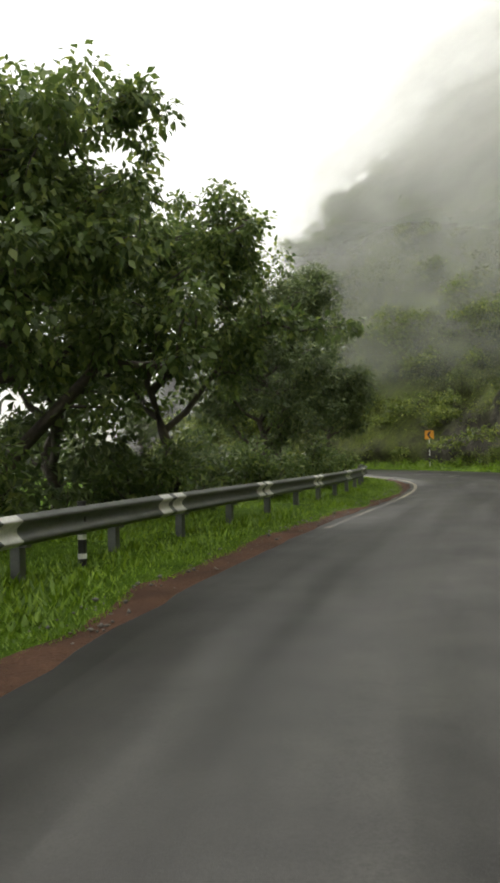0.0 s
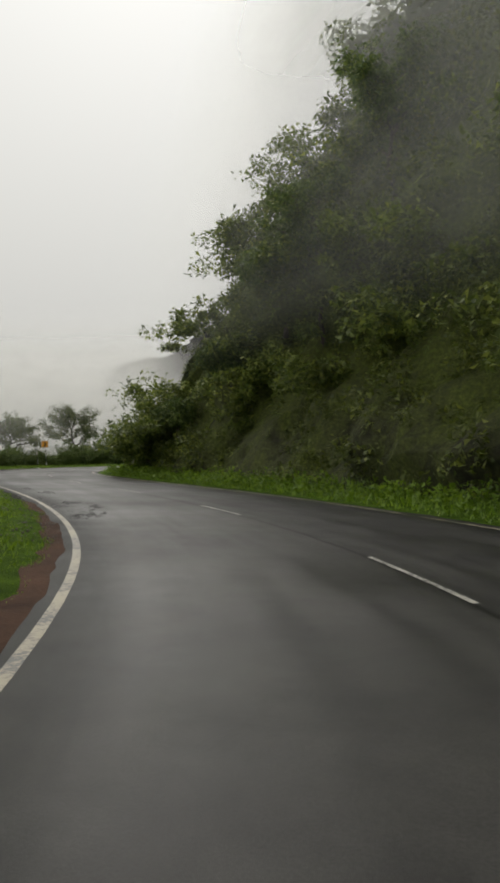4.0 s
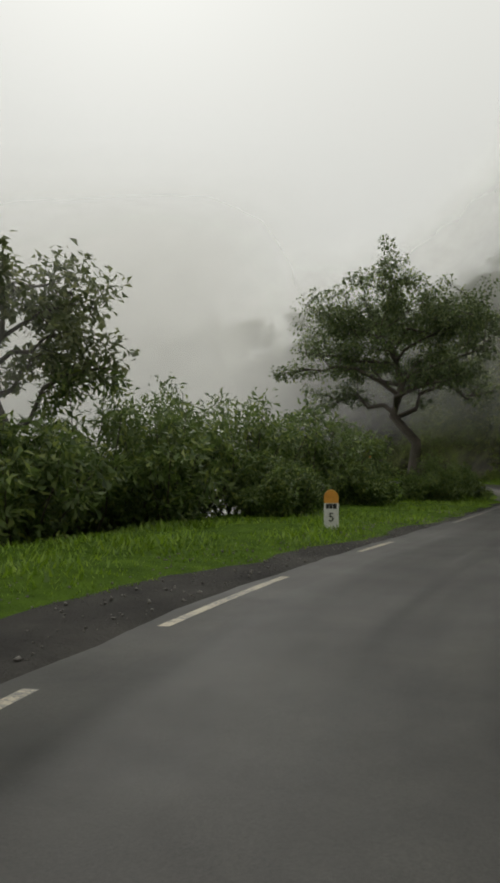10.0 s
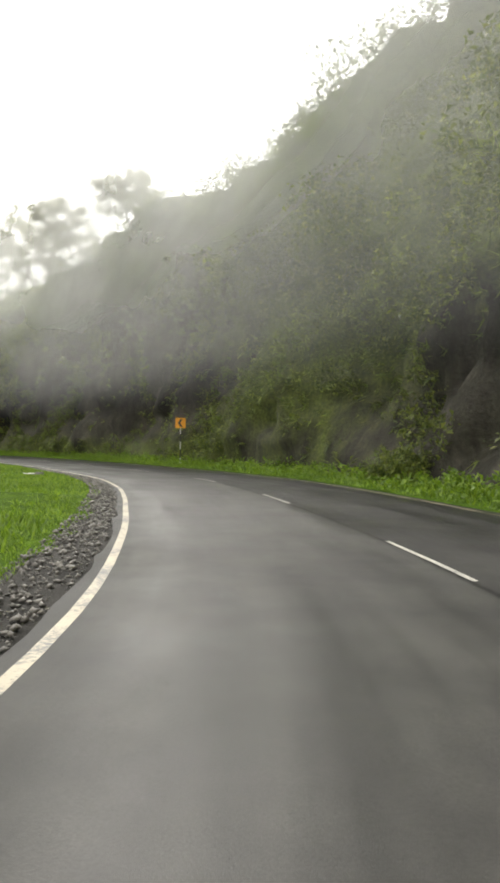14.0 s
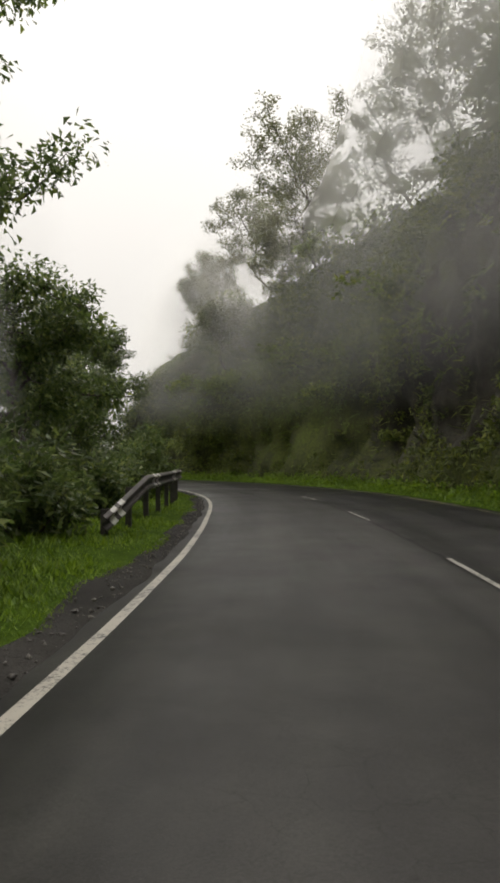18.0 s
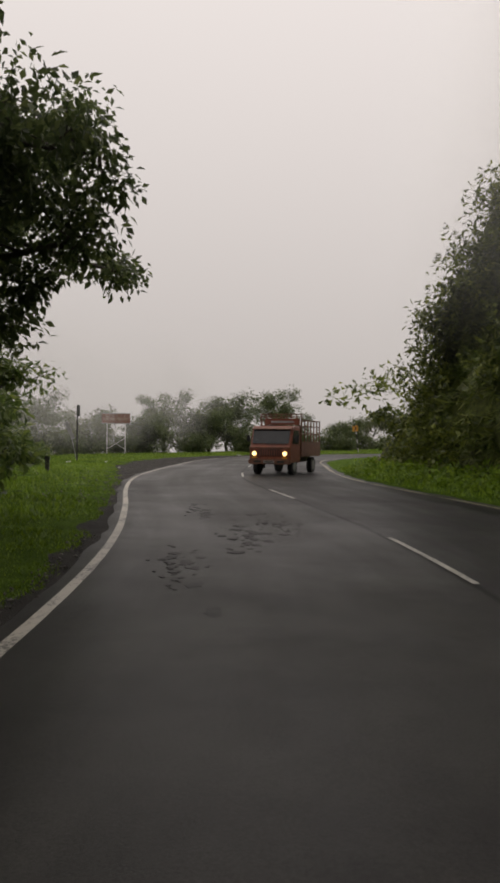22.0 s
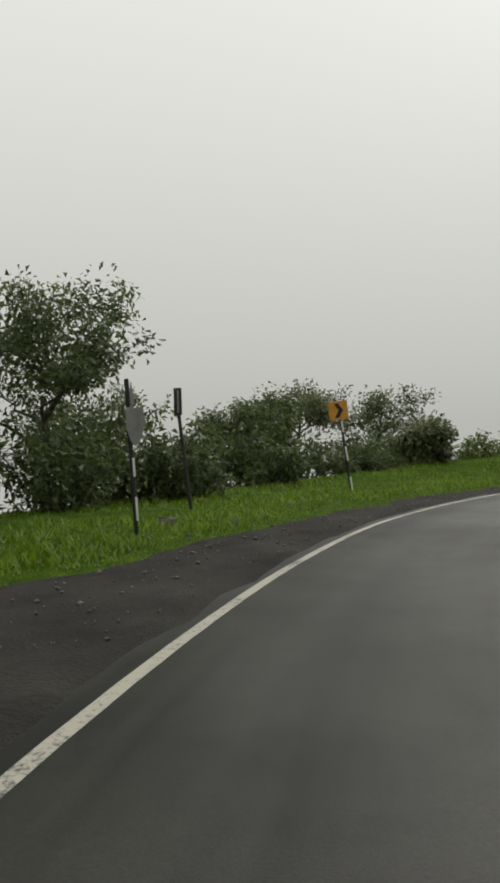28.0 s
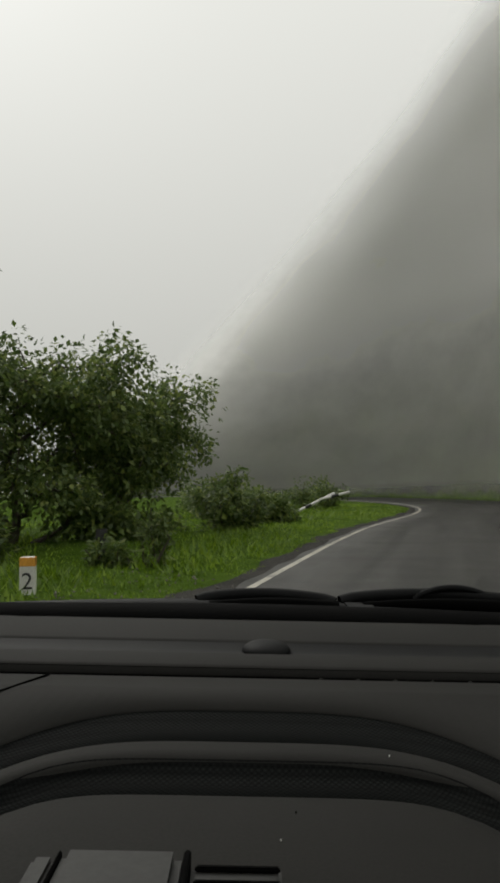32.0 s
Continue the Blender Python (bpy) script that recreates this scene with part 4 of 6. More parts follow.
tree(spot(11.2, -10.4, -1.5), 6.9, 3.3, 16, "spreading round-crowned tree with grey-green leaves", 0.28, (0.2, 0), 13, 7, 0.18, 40, 0.5, LEAF_PALE, 0.2, fill=50)
for i, (s, lat, h, w) in enumerate(((7.0, -9.0, 2.6, 2.0), (7.6, -8.3, 2.2, 1.8), (8.2, -9.0, 2.4, 2.0), (8.7, -8.6, 2.0, 1.6), (9.2, -8.8, 1.8, 1.5), (9.8, -9.2, 1.9, 1.6), (10.2, -9.0, 1.5, 1.4), (10.6, -9.4, 2.0, 1.8), (10.9, -8.2, 1.6, 1.4),
                                    (11.0, -7.4, 2.2, 1.7), (11.35, -6.8, 2.9, 2.1), (11.7, -6.9, 3.6, 2.3), (12.05, -6.3, 3.4, 2.2), (12.4, -6.6, 2.6, 1.8), (11.55, -5.0, 1.3, 1.1), (12.0, -4.7, 1.2, 1.0), (12.5, -4.0, 1.3, 1.2), (12.75, -3.4, 1.2, 1.0), (6.4, -8.2, 1.6, 1.4), (5.6, -7.5, 1.5, 1.3))):
    near = lat > -5.5
    bush(spot(s, lat), h, w, 60 + i, "dense leafy green bush beyond the grass verge", 0.11 if near else 0.18, 14 if near else 12, 130 if near else 52, simple=not near)
# the leaning tree
tree(spot(12.86, -5.55), 10.6, 4.9, 57, "large tree with a thick trunk leaning out over the bend", 0.40, (-1.5, 0.1), 17, 8, 0.135, 100, 0.55, LEAF_DARK, 0.30, droop=0.5, fill=150, simple=False)
# inside the long left bend
for i, (x, y, h, w) in enumerate(((19.15, -7.3, 11.0, 3.2), (18.7, -9.2, 8.4, 3.0), (19.7, -6.9, 6.6, 2.4), (18.2, -9.5, 5.6, 2.8), (20.1, -7.4, 5.0, 2.4))):
    tree(spot(x, y, -0.6 * (i % 2)), h, w, 20 + i, "spreading tree with layered branches below the bend", 0.26, (0.1, 0.1), 13, 6, 0.125, 90, 0.48, LEAF, 0.17, fill=90)
for i, (s, lat, h, w) in enumerate(((16.5, -7.0, 1.6, 1.5), (16.8, -6.4, 1.5, 1.4), (17.2, -5.8, 1.5, 1.3), (17.6, -5.6, 1.4, 1.3), (18.0, -5.3, 1.6, 1.4), (18.4, -4.8, 1.5, 1.3), (18.7, -4.6, 1.3, 1.1), (19.1, -4.7, 1.5, 1.2), (19.5, -4.6, 1.2, 1.1), (15.7, -7.8, 1.3, 1.2), (15.2, -8.4, 1.2, 1.2))):
    bush(spot(s, lat), h, w, 90 + i, "leafy roadside bush with large leaves", 0.145, 12, 80)
# behind the second guardrail
tree(spot(22.5, -4.8), 11.0, 3.6, 26, "big rounded tree overhanging the second guardrail", 0.25, (0.6, 0.6), 15, 7, 0.14, 104, 0.44, LEAF_DARK, 0.24, droop=0.7, fill=150, simple=False)
tree(spot(22.95, -4.8), 6.3, 3.1, 29, "big leafy tree reaching over the road edge", 0.26, (0.5, 0.5), 16, 8, 0.115, 120, 0.42, LEAF_DARK, 0.2, droop=0.7, fill=210, simple=False)
tree(spot(21.5, -6.4), 6.6, 2.8, 27, BROAD, 0.1, (0.3, 0.3), 11, 6, 0.2, 44, 0.65, LEAF_DARK)
tree(spot(24.2, -6.0), 5.2, 1.7, 28, "small leafy tree with hanging branches beside the road", 0.08, (0.2, 0.6), 11, 7, 0.15, 60, 0.5, trunk_r=0.15)
for i, (s, lat, h, w) in enumerate(((20.4, -4.4, 1.3, 1.1), (20.9, -4.0, 2.0, 1.2), (20.55, -3.7, 2.5, 1.1), (21.25, -3.5, 2.6, 1.15), (21.5, -4.0, 1.8, 1.1), (21.9, -4.2, 1.6, 1.2), (22.5, -4.4, 1.4, 1.1), (23.0, -4.4, 2.2, 1.4), (23.6, -4.8, 2.6, 1.5), (24.0, -5.6, 2.2, 1.5), (24.6, -8.0, 2.4, 1.8), (25.2, -8.6, 2.2, 1.8))):
    bush(spot(s, lat), h, w, 110 + i, "leafy green bush behind the roadside", 0.18, 11, 50)
# round the second spur
for i, (s, lat, h, w) in enumerate(((26.2, -15.0, 4.6, 2.8), (26.8, -14.6, 5.0, 2.8), (27.3, -14.6, 4.5, 2.6), (27.9, -14.4, 3.6, 2.4), (28.2, -11.0, 3.4, 1.8), (28.9, -10.4, 4.0, 2.2), (29.25, -12.0, 5.6, 2.6), (29.75, -12.4, 6.4, 2.9), (28.7, -13.4, 5.2, 2.6), (31.0, -15.5, 4.4, 2.8), (31.6, -17.5, 4.6, 2.8), (30.6, -13.5, 3.6, 2.0), (31.2, -10.4, 2.4, 1.0), (30.4, -21.0, 4.2, 2.6))):
    tree(spot(s, lat, -0.3), h, w, 130 + i, "wind-bent roadside tree with an open leafy crown", 0.06, (0.3, 0.2), 12, 6, 0.15, 56, 0.56, LEAF_DARK if i % 3 or i == 6 else LEAF_PALE, 0.13, fill=80 if 4 <= i <= 8 else 36)
for i, (s, lat, h, w) in enumerate(((26.0, -11.8, 2.0, 1.8), (26.6, -12.4, 2.2, 2.0), (27.4, -12.6, 2.0, 1.8), (28.0, -11.9, 1.8, 1.6), (28.6, -9.2, 1.6, 1.4), (29.2, -9.4, 1.9, 1.5), (29.55, -9.6, 2.1, 1.5), (29.9, -9.2, 1.7, 1.4), (30.4, -10.4, 1.5, 1.4), (30.9, -10.6, 1.3, 1.3))):
    bush(spot(s, lat), h, w, 160 + i, "low dense bush at the edge of the slope", 0.17, 11, 48, LEAF_DARK, simple=True)
for i, (x, y, h, w) in enumerate(((-154.2, 178.6, 1.45, 1.2), (-155.6, 176.6, 1.7, 1.4), (-152.2, 177.2, 1.5, 1.3), (-157.0, 174.6, 1.9, 1.5), (-153.2, 175.0, 1.9, 1.5))):
    bush((x, y, -0.1), h, w, 270 + i, "leafy green bush in the long roadside grass", 0.15, 11, 56)
# the last stretch
for i, (x, y, h, w) in enumerate(((-203.4, 219.0, 4.7, 2.0), (-205.6, 222.5, 3.6, 2.0), (-201.8, 228.6, 5.0, 2.6), (-200.4, 231.6, 4.6, 2.2), (-199.2, 234.6, 4.0, 1.9), (-204.8, 230.5, 4.6, 2.6))):
    tree((x, y, -0.1), h, w, 180 + i, "bushy broad-leaved tree on the grassy verge", 0.03, (0.2, 0.2), 14, 7, 0.125, 84, 0.55, LEAF, 0.12, droop=0.5, fill=60, simple=False)
for i, (x, y, h, w) in enumerate(((-204.5, 216.8, 1.5, 1.5), (-202.6, 223.4, 1.3, 1.2), (-199.3, 228.0, 1.0, 0.8), (-198.4, 232.0, 0.9, 0.7), (-197.0, 236.6, 1.5, 1.0), (-196.6, 239.8, 1.0, 0.9), (-199.0, 243.0, 1.2, 1.4), (-200.5, 248.0, 1.4, 1.6), (-196.5, 251.5, 1.2, 1.5))):
    bush((x, y, 0.0), h, w, 200 + i, "low leafy shrub on the grass verge", 0.15, 9, 60)

for i, (x, y, h, w) in enumerate(((-201.3, 218.3, 1.55, 1.25), (-200.6, 219.6, 1.25, 1.0), (-202.2, 216.9, 1.2, 0.9), (-200.9, 222.2, 1.0, 1.0))):
    bush((x, y, 0.25), h, w, 280 + i, "rounded leafy bush on the grassy mound", 0.14, 13, 80)
for i, (x, y, h, w) in enumerate(((-203.4, 214.2, 1.9, 1.0), (-204.0, 215.4, 2.2, 1.1), (-203.2, 212.4, 1.7, 0.9), (-205.0, 213.6, 1.8, 1.0))):
    bush((x, y, -0.1), h, w, 285 + i, "thin open shrub with large drooping leaves", 0.21, 8, 20, simple=False)
for i, (x, y, h, w, n) in enumerate(((-196.17, 228.5, 0.95, 0.22, 4), (-196.75, 228.15, 0.42, 0.30, 6))):
    bush((x, y, 0.0), h, w, 290 + i, "thin leafy weed on the grass verge", 0.10, n, 26)


# dense undergrowth that closes the gaps below the crowns
def undergrowth(seed, rows):
    for i, (s, lat, h, w) in enumerate(rows):
        bush(spot(s, lat), h, w, seed + i, "dark tangled undergrowth below the roadside trees", 0.24, 12, 30, LEAF_DARK, simple=True)


undergrowth(296, ((-0.5, -8.6, 2.8, 2.2), (0.0, -9.8, 3.2, 2.2), (0.5, -10.6, 3.2, 2.4)))
undergrowth(300, ((0.3, -8.2, 2.6, 2.0), (0.9, -8.4, 2.8, 2.2), (1.5, -8.0, 2.6, 2.2), (2.1, -7.4, 2.2, 2.0), (2.7, -7.0, 2.2, 1.9)))
undergrowth(305, ((6.6, -10.5, 2.8, 2.2), (7.3, -10.6, 3.0, 2.4), (7.9, -10.4, 2.8, 2.4), (8.5, -10.8, 2.6, 2.2), (8.05, -9.0, 2.2, 1.8), (8.65, -9.4, 2.2, 1.8), (9.0, -9.8, 2.0, 1.7), (9.1, -11.0, 2.6, 2.2), (9.7, -11.2, 2.4, 2.2), (10.2, -11.4, 2.0, 2.0), (9.95, -10.3, 2.0, 1.7), (10.35, -10.5, 1.9, 1.7), (10.8, -10.6, 2.0, 2.0), (11.5, -9.2, 2.6, 2.2)))
for k in range(12):
    bush(spot(10.0 + 0.15 * k, -9.4 + 0.4 * (k * 5 % 3)), 1.5 + 0.55 * (k * 7 % 5) / 4, 1.5, 340 + k, "dense leafy green bush beyond the grass verge", 0.15, 12, 58, LEAF)
for k, (s, lat, h, w) in enumerate(((11.0, -8.4, 3.2, 2.0), (11.25, -8.2, 3.8, 2.1), (11.5, -8.0, 4.0, 2.2), (11.8, -7.8, 3.3, 2.1), (12.1, -7.2, 2.7, 1.9))):
    bush(spot(s, lat), h, w, 354 + k, "tall dense leafy bush beyond the grass verge", 0.17, 14, 70, LEAF)
undergrowth(319, ((18.2, -7.0, 2.4, 2.0), (18.8, -6.6, 2.4, 2.0), (19.4, -6.2, 2.0, 1.8), (20.2, -6.0, 2.0, 1.8), (21.0, -5.6, 2.2, 1.8), (21.7, -5.8, 2.2, 1.8), (22.6, -6.4, 2.4, 2.0), (23.4, -6.8, 2.4, 2.0)))
undergrowth(327, ((25.4, -13.0, 2.8, 2.4), (25.9, -13.6, 3.0, 2.6), (26.5, -13.4, 3.0, 2.6), (27.1, -13.6, 2.8, 2.4), (27.7, -13.2, 2.6, 2.2), (28.3, -12.4, 2.4, 2.0), (28.8, -11.6, 2.6, 2.2), (29.3, -11.0, 2.4, 2.0), (29.8, -10.8, 2.2, 1.9), (30.3, -12.2, 2.2, 1.9), (30.8, -13.4, 2.2, 1.9), (31.4, -14.6, 2.2, 1.9)))


def hill_at(s, frac):
    """A point of the hillside at a station and a share of its height."""
    i = int(np.abs(HILL["s"] - s).argmin())
    return HILL["P"][i, int(frac * 83)]


# trees rooted in the hillside
def hill_trees(seed, rows):
    for i, (s, f, h, w, lean) in enumerate(rows):
        p = hill_at(s, f)
        tree((float(p[0]), float(p[1]), float(p[2]) - 0.2), h + float(p[2]), w, seed + i, "thin-stemmed tree growing out of the rock cutting", 0.25, lean, 12, 6, 0.15, 64, 0.55, LEAF_RIM if s > 13 else LEAF, 0.11, simple=s < 17)


hill_trees(220, ((6.6, 0.22, 7.4, 2.2, (-1.0, -0.4)), (6.9, 0.3, 4.6, 1.8, (-0.4, -0.2)), (7.2, 0.25, 2.6, 1.4, (-0.2, 0)), (7.5, 0.2, 1.7, 1.0, (-0.2, 0)), (6.3, 0.35, 7.2, 2.4, (-0.6, 0))))
hill_trees(226, ((19.4, 0.9, 6.0, 2.8, (-1.0, -0.8)), (20.2, 0.95, 7.6, 3.0, (-1.6, -1.4)), (20.9, 0.95, 9.0, 3.6, (-1.8, -2.0))))
hill_trees(233, ((21.5, 0.9, 9.8, 3.8, (-1.8, -2.4)), (22.2, 0.95, 9.6, 3.6, (-1.8, -2.4)), (22.9, 0.98, 9.4, 3.0, (-1.0, -2.0)), (23.5, 0.99, 6.6, 2.4, (-0.5, -0.5)), (23.8, 0.98, 6.4, 2.0, (-0.5, -0.3)), (22.4, 0.8, 7.2, 2.8, (-0.8, -1.2)), (23.1, 0.72, 5.4, 2.2, (-0.4, -0.6)), (23.5, 0.6, 3.4, 1.6, (-0.1, 0)), (21.3, 0.97, 11.0, 3.2, (-2.4, -2.6)), (22.0, 0.97, 11.0, 3.2, (-2.2, -2.8))))


def hill_cover():
    """Bushes, creepers and hanging fronds over the cutting."""
    rng = np.random.default_rng(7)
    P, s = HILL["P"], HILL["s"]
    dx, dy = np.interp(s, AX_S, AX_D[:, 0]), np.interp(s, AX_S, AX_D[:, 1])
    out = np.stack([-dy, dx, 0 * dx], 1)
    seen = ((s > 2.3) & (s < 8.3)) | ((s > 12.7) & (s < 25.2)) | ((s > 34.2) & (s < 40))
    rows = np.flatnonzero(seen)
    for name, count, zlo, zhi, size, per, rad, label in (("hillside_shrubs", 9500, 0.3, 13, 0.175, 28, 0.40, "leafy shrubs and creepers covering the rock cutting"),
                                                         ("hillside_shrubs", 5000, 11, 60, 0.24, 34, 0.78, "bushes covering the upper hillside")):
        m = count * 5
        i, j = rng.choice(rows, m), (rng.random(m) * 84).astype(int)
        q = P[i, j] + rng.normal(size=(m, 3)) * [0.4, 0.4, 0.3]
        den = np.array([noise.fractal(Vector(a * 0.2), 1.0, 2.0, 3) for a in q]) + 0.22 * np.clip((q[:, 2] - 5) / 5, -0.8, 0.5) - 0.30 * bare_rock(s[i], q[:, 2]) - 0.08 * ((s[i] > 14.6) & (s[i] < 18.6) & (q[:, 2] < 9))
        ok = (q[:, 2] > zlo) & (q[:, 2] < zhi) & (den > -0.05 + 0.12 * rng.normal(size=m))
        q, i, den = q[ok][:count], i[ok][:count], den[ok][:count]
        r = rad * rng.uniform(0.5, 1.3, len(q)) * (1 + 0.5 * np.clip(den, 0, 1))
        # plants stand out from the face, most where they grow thickest
        lift = (0.25 + 1.3 * np.clip(den, 0, 0.9) * rng.random(len(q)))[:, None] * rad / 0.5
        q = q + out[i] * lift * 0.7 + np.array([0, 0, 1.0]) * lift * 0.5
        tagged(put(name, leaf_mesh(name, rng, q, r, per, size, 0.1, 0.55, 0.7, True), LEAF_CREEPER), label, "shrubs", kind="stuff")
    # rounded bushes that stand out from the face in shelves
    n = 6000
    i, j = rng.choice(rows, n), (rng.random(n) * 84).astype(int)
    q = P[i, j] + rng.normal(size=(n, 3)) * 0.3
    den = np.array([noise.fractal(Vector((a[0] * 0.16, a[1] * 0.16, a[2] * 0.34)), 1.0, 2.0, 3) for a in q]) - 0.45 * bare_rock(s[i], q[:, 2]) - 0.4 * ((s[i] > 20.8) & (s[i] < 25.5)) - 0.6 * ((s[i] > 14.9) & (s[i] < 20.9)) - 2.0 * (s[i] > 33)
    ok = (den > 0.06) & (q[:, 2] > 0.8) & (q[:, 2] < 28)
    q, i = q[ok][:1150], i[ok][:1150]
    r = 0.55 + 1.25 * rng.random(len(q)) ** 1.6
    q = q + out[i] * (0.35 + r * 0.8)[:, None] + np.array([0, 0, 1.0]) * (r * 0.4)[:, None]
    each = 16
    d = rng.normal(size=(len(q), each, 3))
    d /= np.linalg.norm(d, axis=2, keepdims=True)
    d[:, :, 2] = np.abs(d[:, :, 2]) * 0.75
    c = (q[:, None] + d * r[:, None, None] * rng.uniform(0.55, 1.0, (len(q), each, 1))).reshape(-1, 3)
    tagged(put("hillside_shrubs", leaf_mesh("hillside_shrubs", rng, c, np.repeat(r * 0.34, each), 16, 0.22, 0.05, 0.62, 0.55, True), LEAF_HILL), "rounded leafy bushes on shelves of the rock cutting", "shrubs", kind="stuff")
    # hanging fronds
    n, each = 15000, 10
    i, j = rng.choice(rows[:-1], n), (rng.random(n) * 83).astype(int)
    f, g = rng.random((n, 1)), rng.random((n, 1))
    p = P[i, j] * (1 - f) * (1 - g) + P[i + 1, j] * f * (1 - g) + P[i, j + 1] * (1 - f) * g + P[i + 1, j + 1] * f * g
    den = np.array([noise.fractal(Vector(a * 0.3), 1.0, 2.0, 3) for a in p])
    ok = den - 0.25 * bare_rock(s[i], p[:, 2]) > -0.22
    p, i = p[ok].repeat(each, 0), i[ok].repeat(each)
    n = len(p)
    p = p + rng.normal(size=(n, 3)) * 0.05
    ln = rng.uniform(0.2, 0.5, (n, 1)) * (1 + np.clip(p[:, 2:3] / 20, 0, 1.2))
    fan = rng.normal(size=(n, 1)) * 0.55
    along = np.stack([dx[i], dy[i], 0 * dx[i]], 1)
    side = along + rng.normal(size=(n, 3)) * 0.35
    side *= 0.10 * ln / np.linalg.norm(side, axis=1, keepdims=True)
    fall = out[i] * rng.uniform(0.35, 0.9, (n, 1)) + along * fan + np.array([0, 0, 1.0]) * rng.uniform(-0.8, 0.5, (n, 1))
    v = np.stack([p - side, p + side, p + fall * ln], 1)
    tagged(put("hanging_grass", arrays("hanging_grass", v.reshape(-1, 3), np.arange(n * 3).reshape(-1, 3)), LEAF_HILL), "hanging grass and ferns on the rock cutting", "grass", kind="stuff")
    # weeds along the foot
    q = []
    for a, b, n in ((1.5, 8.6, 1100), (13, 25.4, 1700), (33, 43, 600)):
        st = rng.uniform(a, b, n)
        lat = LEFT(st) + WIDTH + 0.7 + rng.random(n) ** 0.8 * (TOE(st) - 0.4)
        x, y = at(st, lat)
        q.append(np.stack([x, y, rng.uniform(0.0, 0.45, n) * np.clip((lat - LEFT(st) - WIDTH) / 2.2, 0.2, 1)], 1))
    q = np.concatenate(q)
    tagged(put("roadside_weeds", leaf_mesh("roadside_weeds", rng, q, rng.uniform(0.15, 0.42, len(q)), 26, 0.15, 0.0, 0.5, simple=True), BLADE), "bright green weeds along the foot of the cutting", "weeds", kind="stuff")


hill_cover()


def grass():
    rng = np.random.default_rng(11)
    vs = []
    for a, b, n, reach in ((-0.5, 4, 60000, 4.5), (4, 12.5, 68000, 6), (12.5, 18, 75000, 6), (18, 23.5, 60000, 4), (23.5, 32, 100000, 8), (32, 36, 42000, 10)):
        s = rng.uniform(a, b, n)
        d = EDGE(s) + 0.0 + rng.random(n) ** 1.6 * reach
        x, y = at(s, LEFT(s) - d)
        h = rng.uniform(0.04, 0.105, n) * (1 + 0.8 * np.clip(wander(x, y, 0.6, 2), -0.5, 1)) * np.clip((d - EDGE(s)) / 0.5, 0.6, 1.3)
        z = left_height(s, d) - 0.02 + np.exp(-((s - 31.6) / 0.9) ** 2 - ((d - 6.9) / 1.6) ** 2) * 0.62
        vs.append(np.stack([x, y, z, h], 1))
    for a, b, n in ((2, 8, 12000), (13, 25.5, 25000), (33, 42, 9000)):
        s = rng.uniform(a, b, n)
        d = 0.35 + rng.random(n) * (TOE(s) + 0.3)
        x, y = at(s, LEFT(s) + WIDTH + d)
        vs.append(np.stack([x, y, np.full(n, 0.0), rng.uniform(0.1, 0.32, n) * np.clip(d / 1.2, 0.3, 1)], 1))
    q = np.concatenate(vs)
    n = len(q)
    a = rng.random(n) * 2 * np.pi
    w = q[:, 3] * 0.14 + 0.007
    side, bend = np.stack([np.cos(a), np.sin(a), 0 * a], 1), np.stack([-np.sin(a), np.cos(a), 0 * a], 1)
    p, h = q[:, :3], q[:, 3:4]
    lean = h * rng.uniform(0.3, 1.2, (n, 1))
    up = np.array([0, 0, 1.0])
    v = np.stack([p - side * w[:, None], p + side * w[:, None], p + up * h + bend * lean], 1)
    tagged(put("grass", arrays("grass", v.reshape(-1, 3), np.arange(n * 3).reshape(-1, 3)), BLADE), "short bright green grass on the verges", "grass", kind="stuff")


grass()

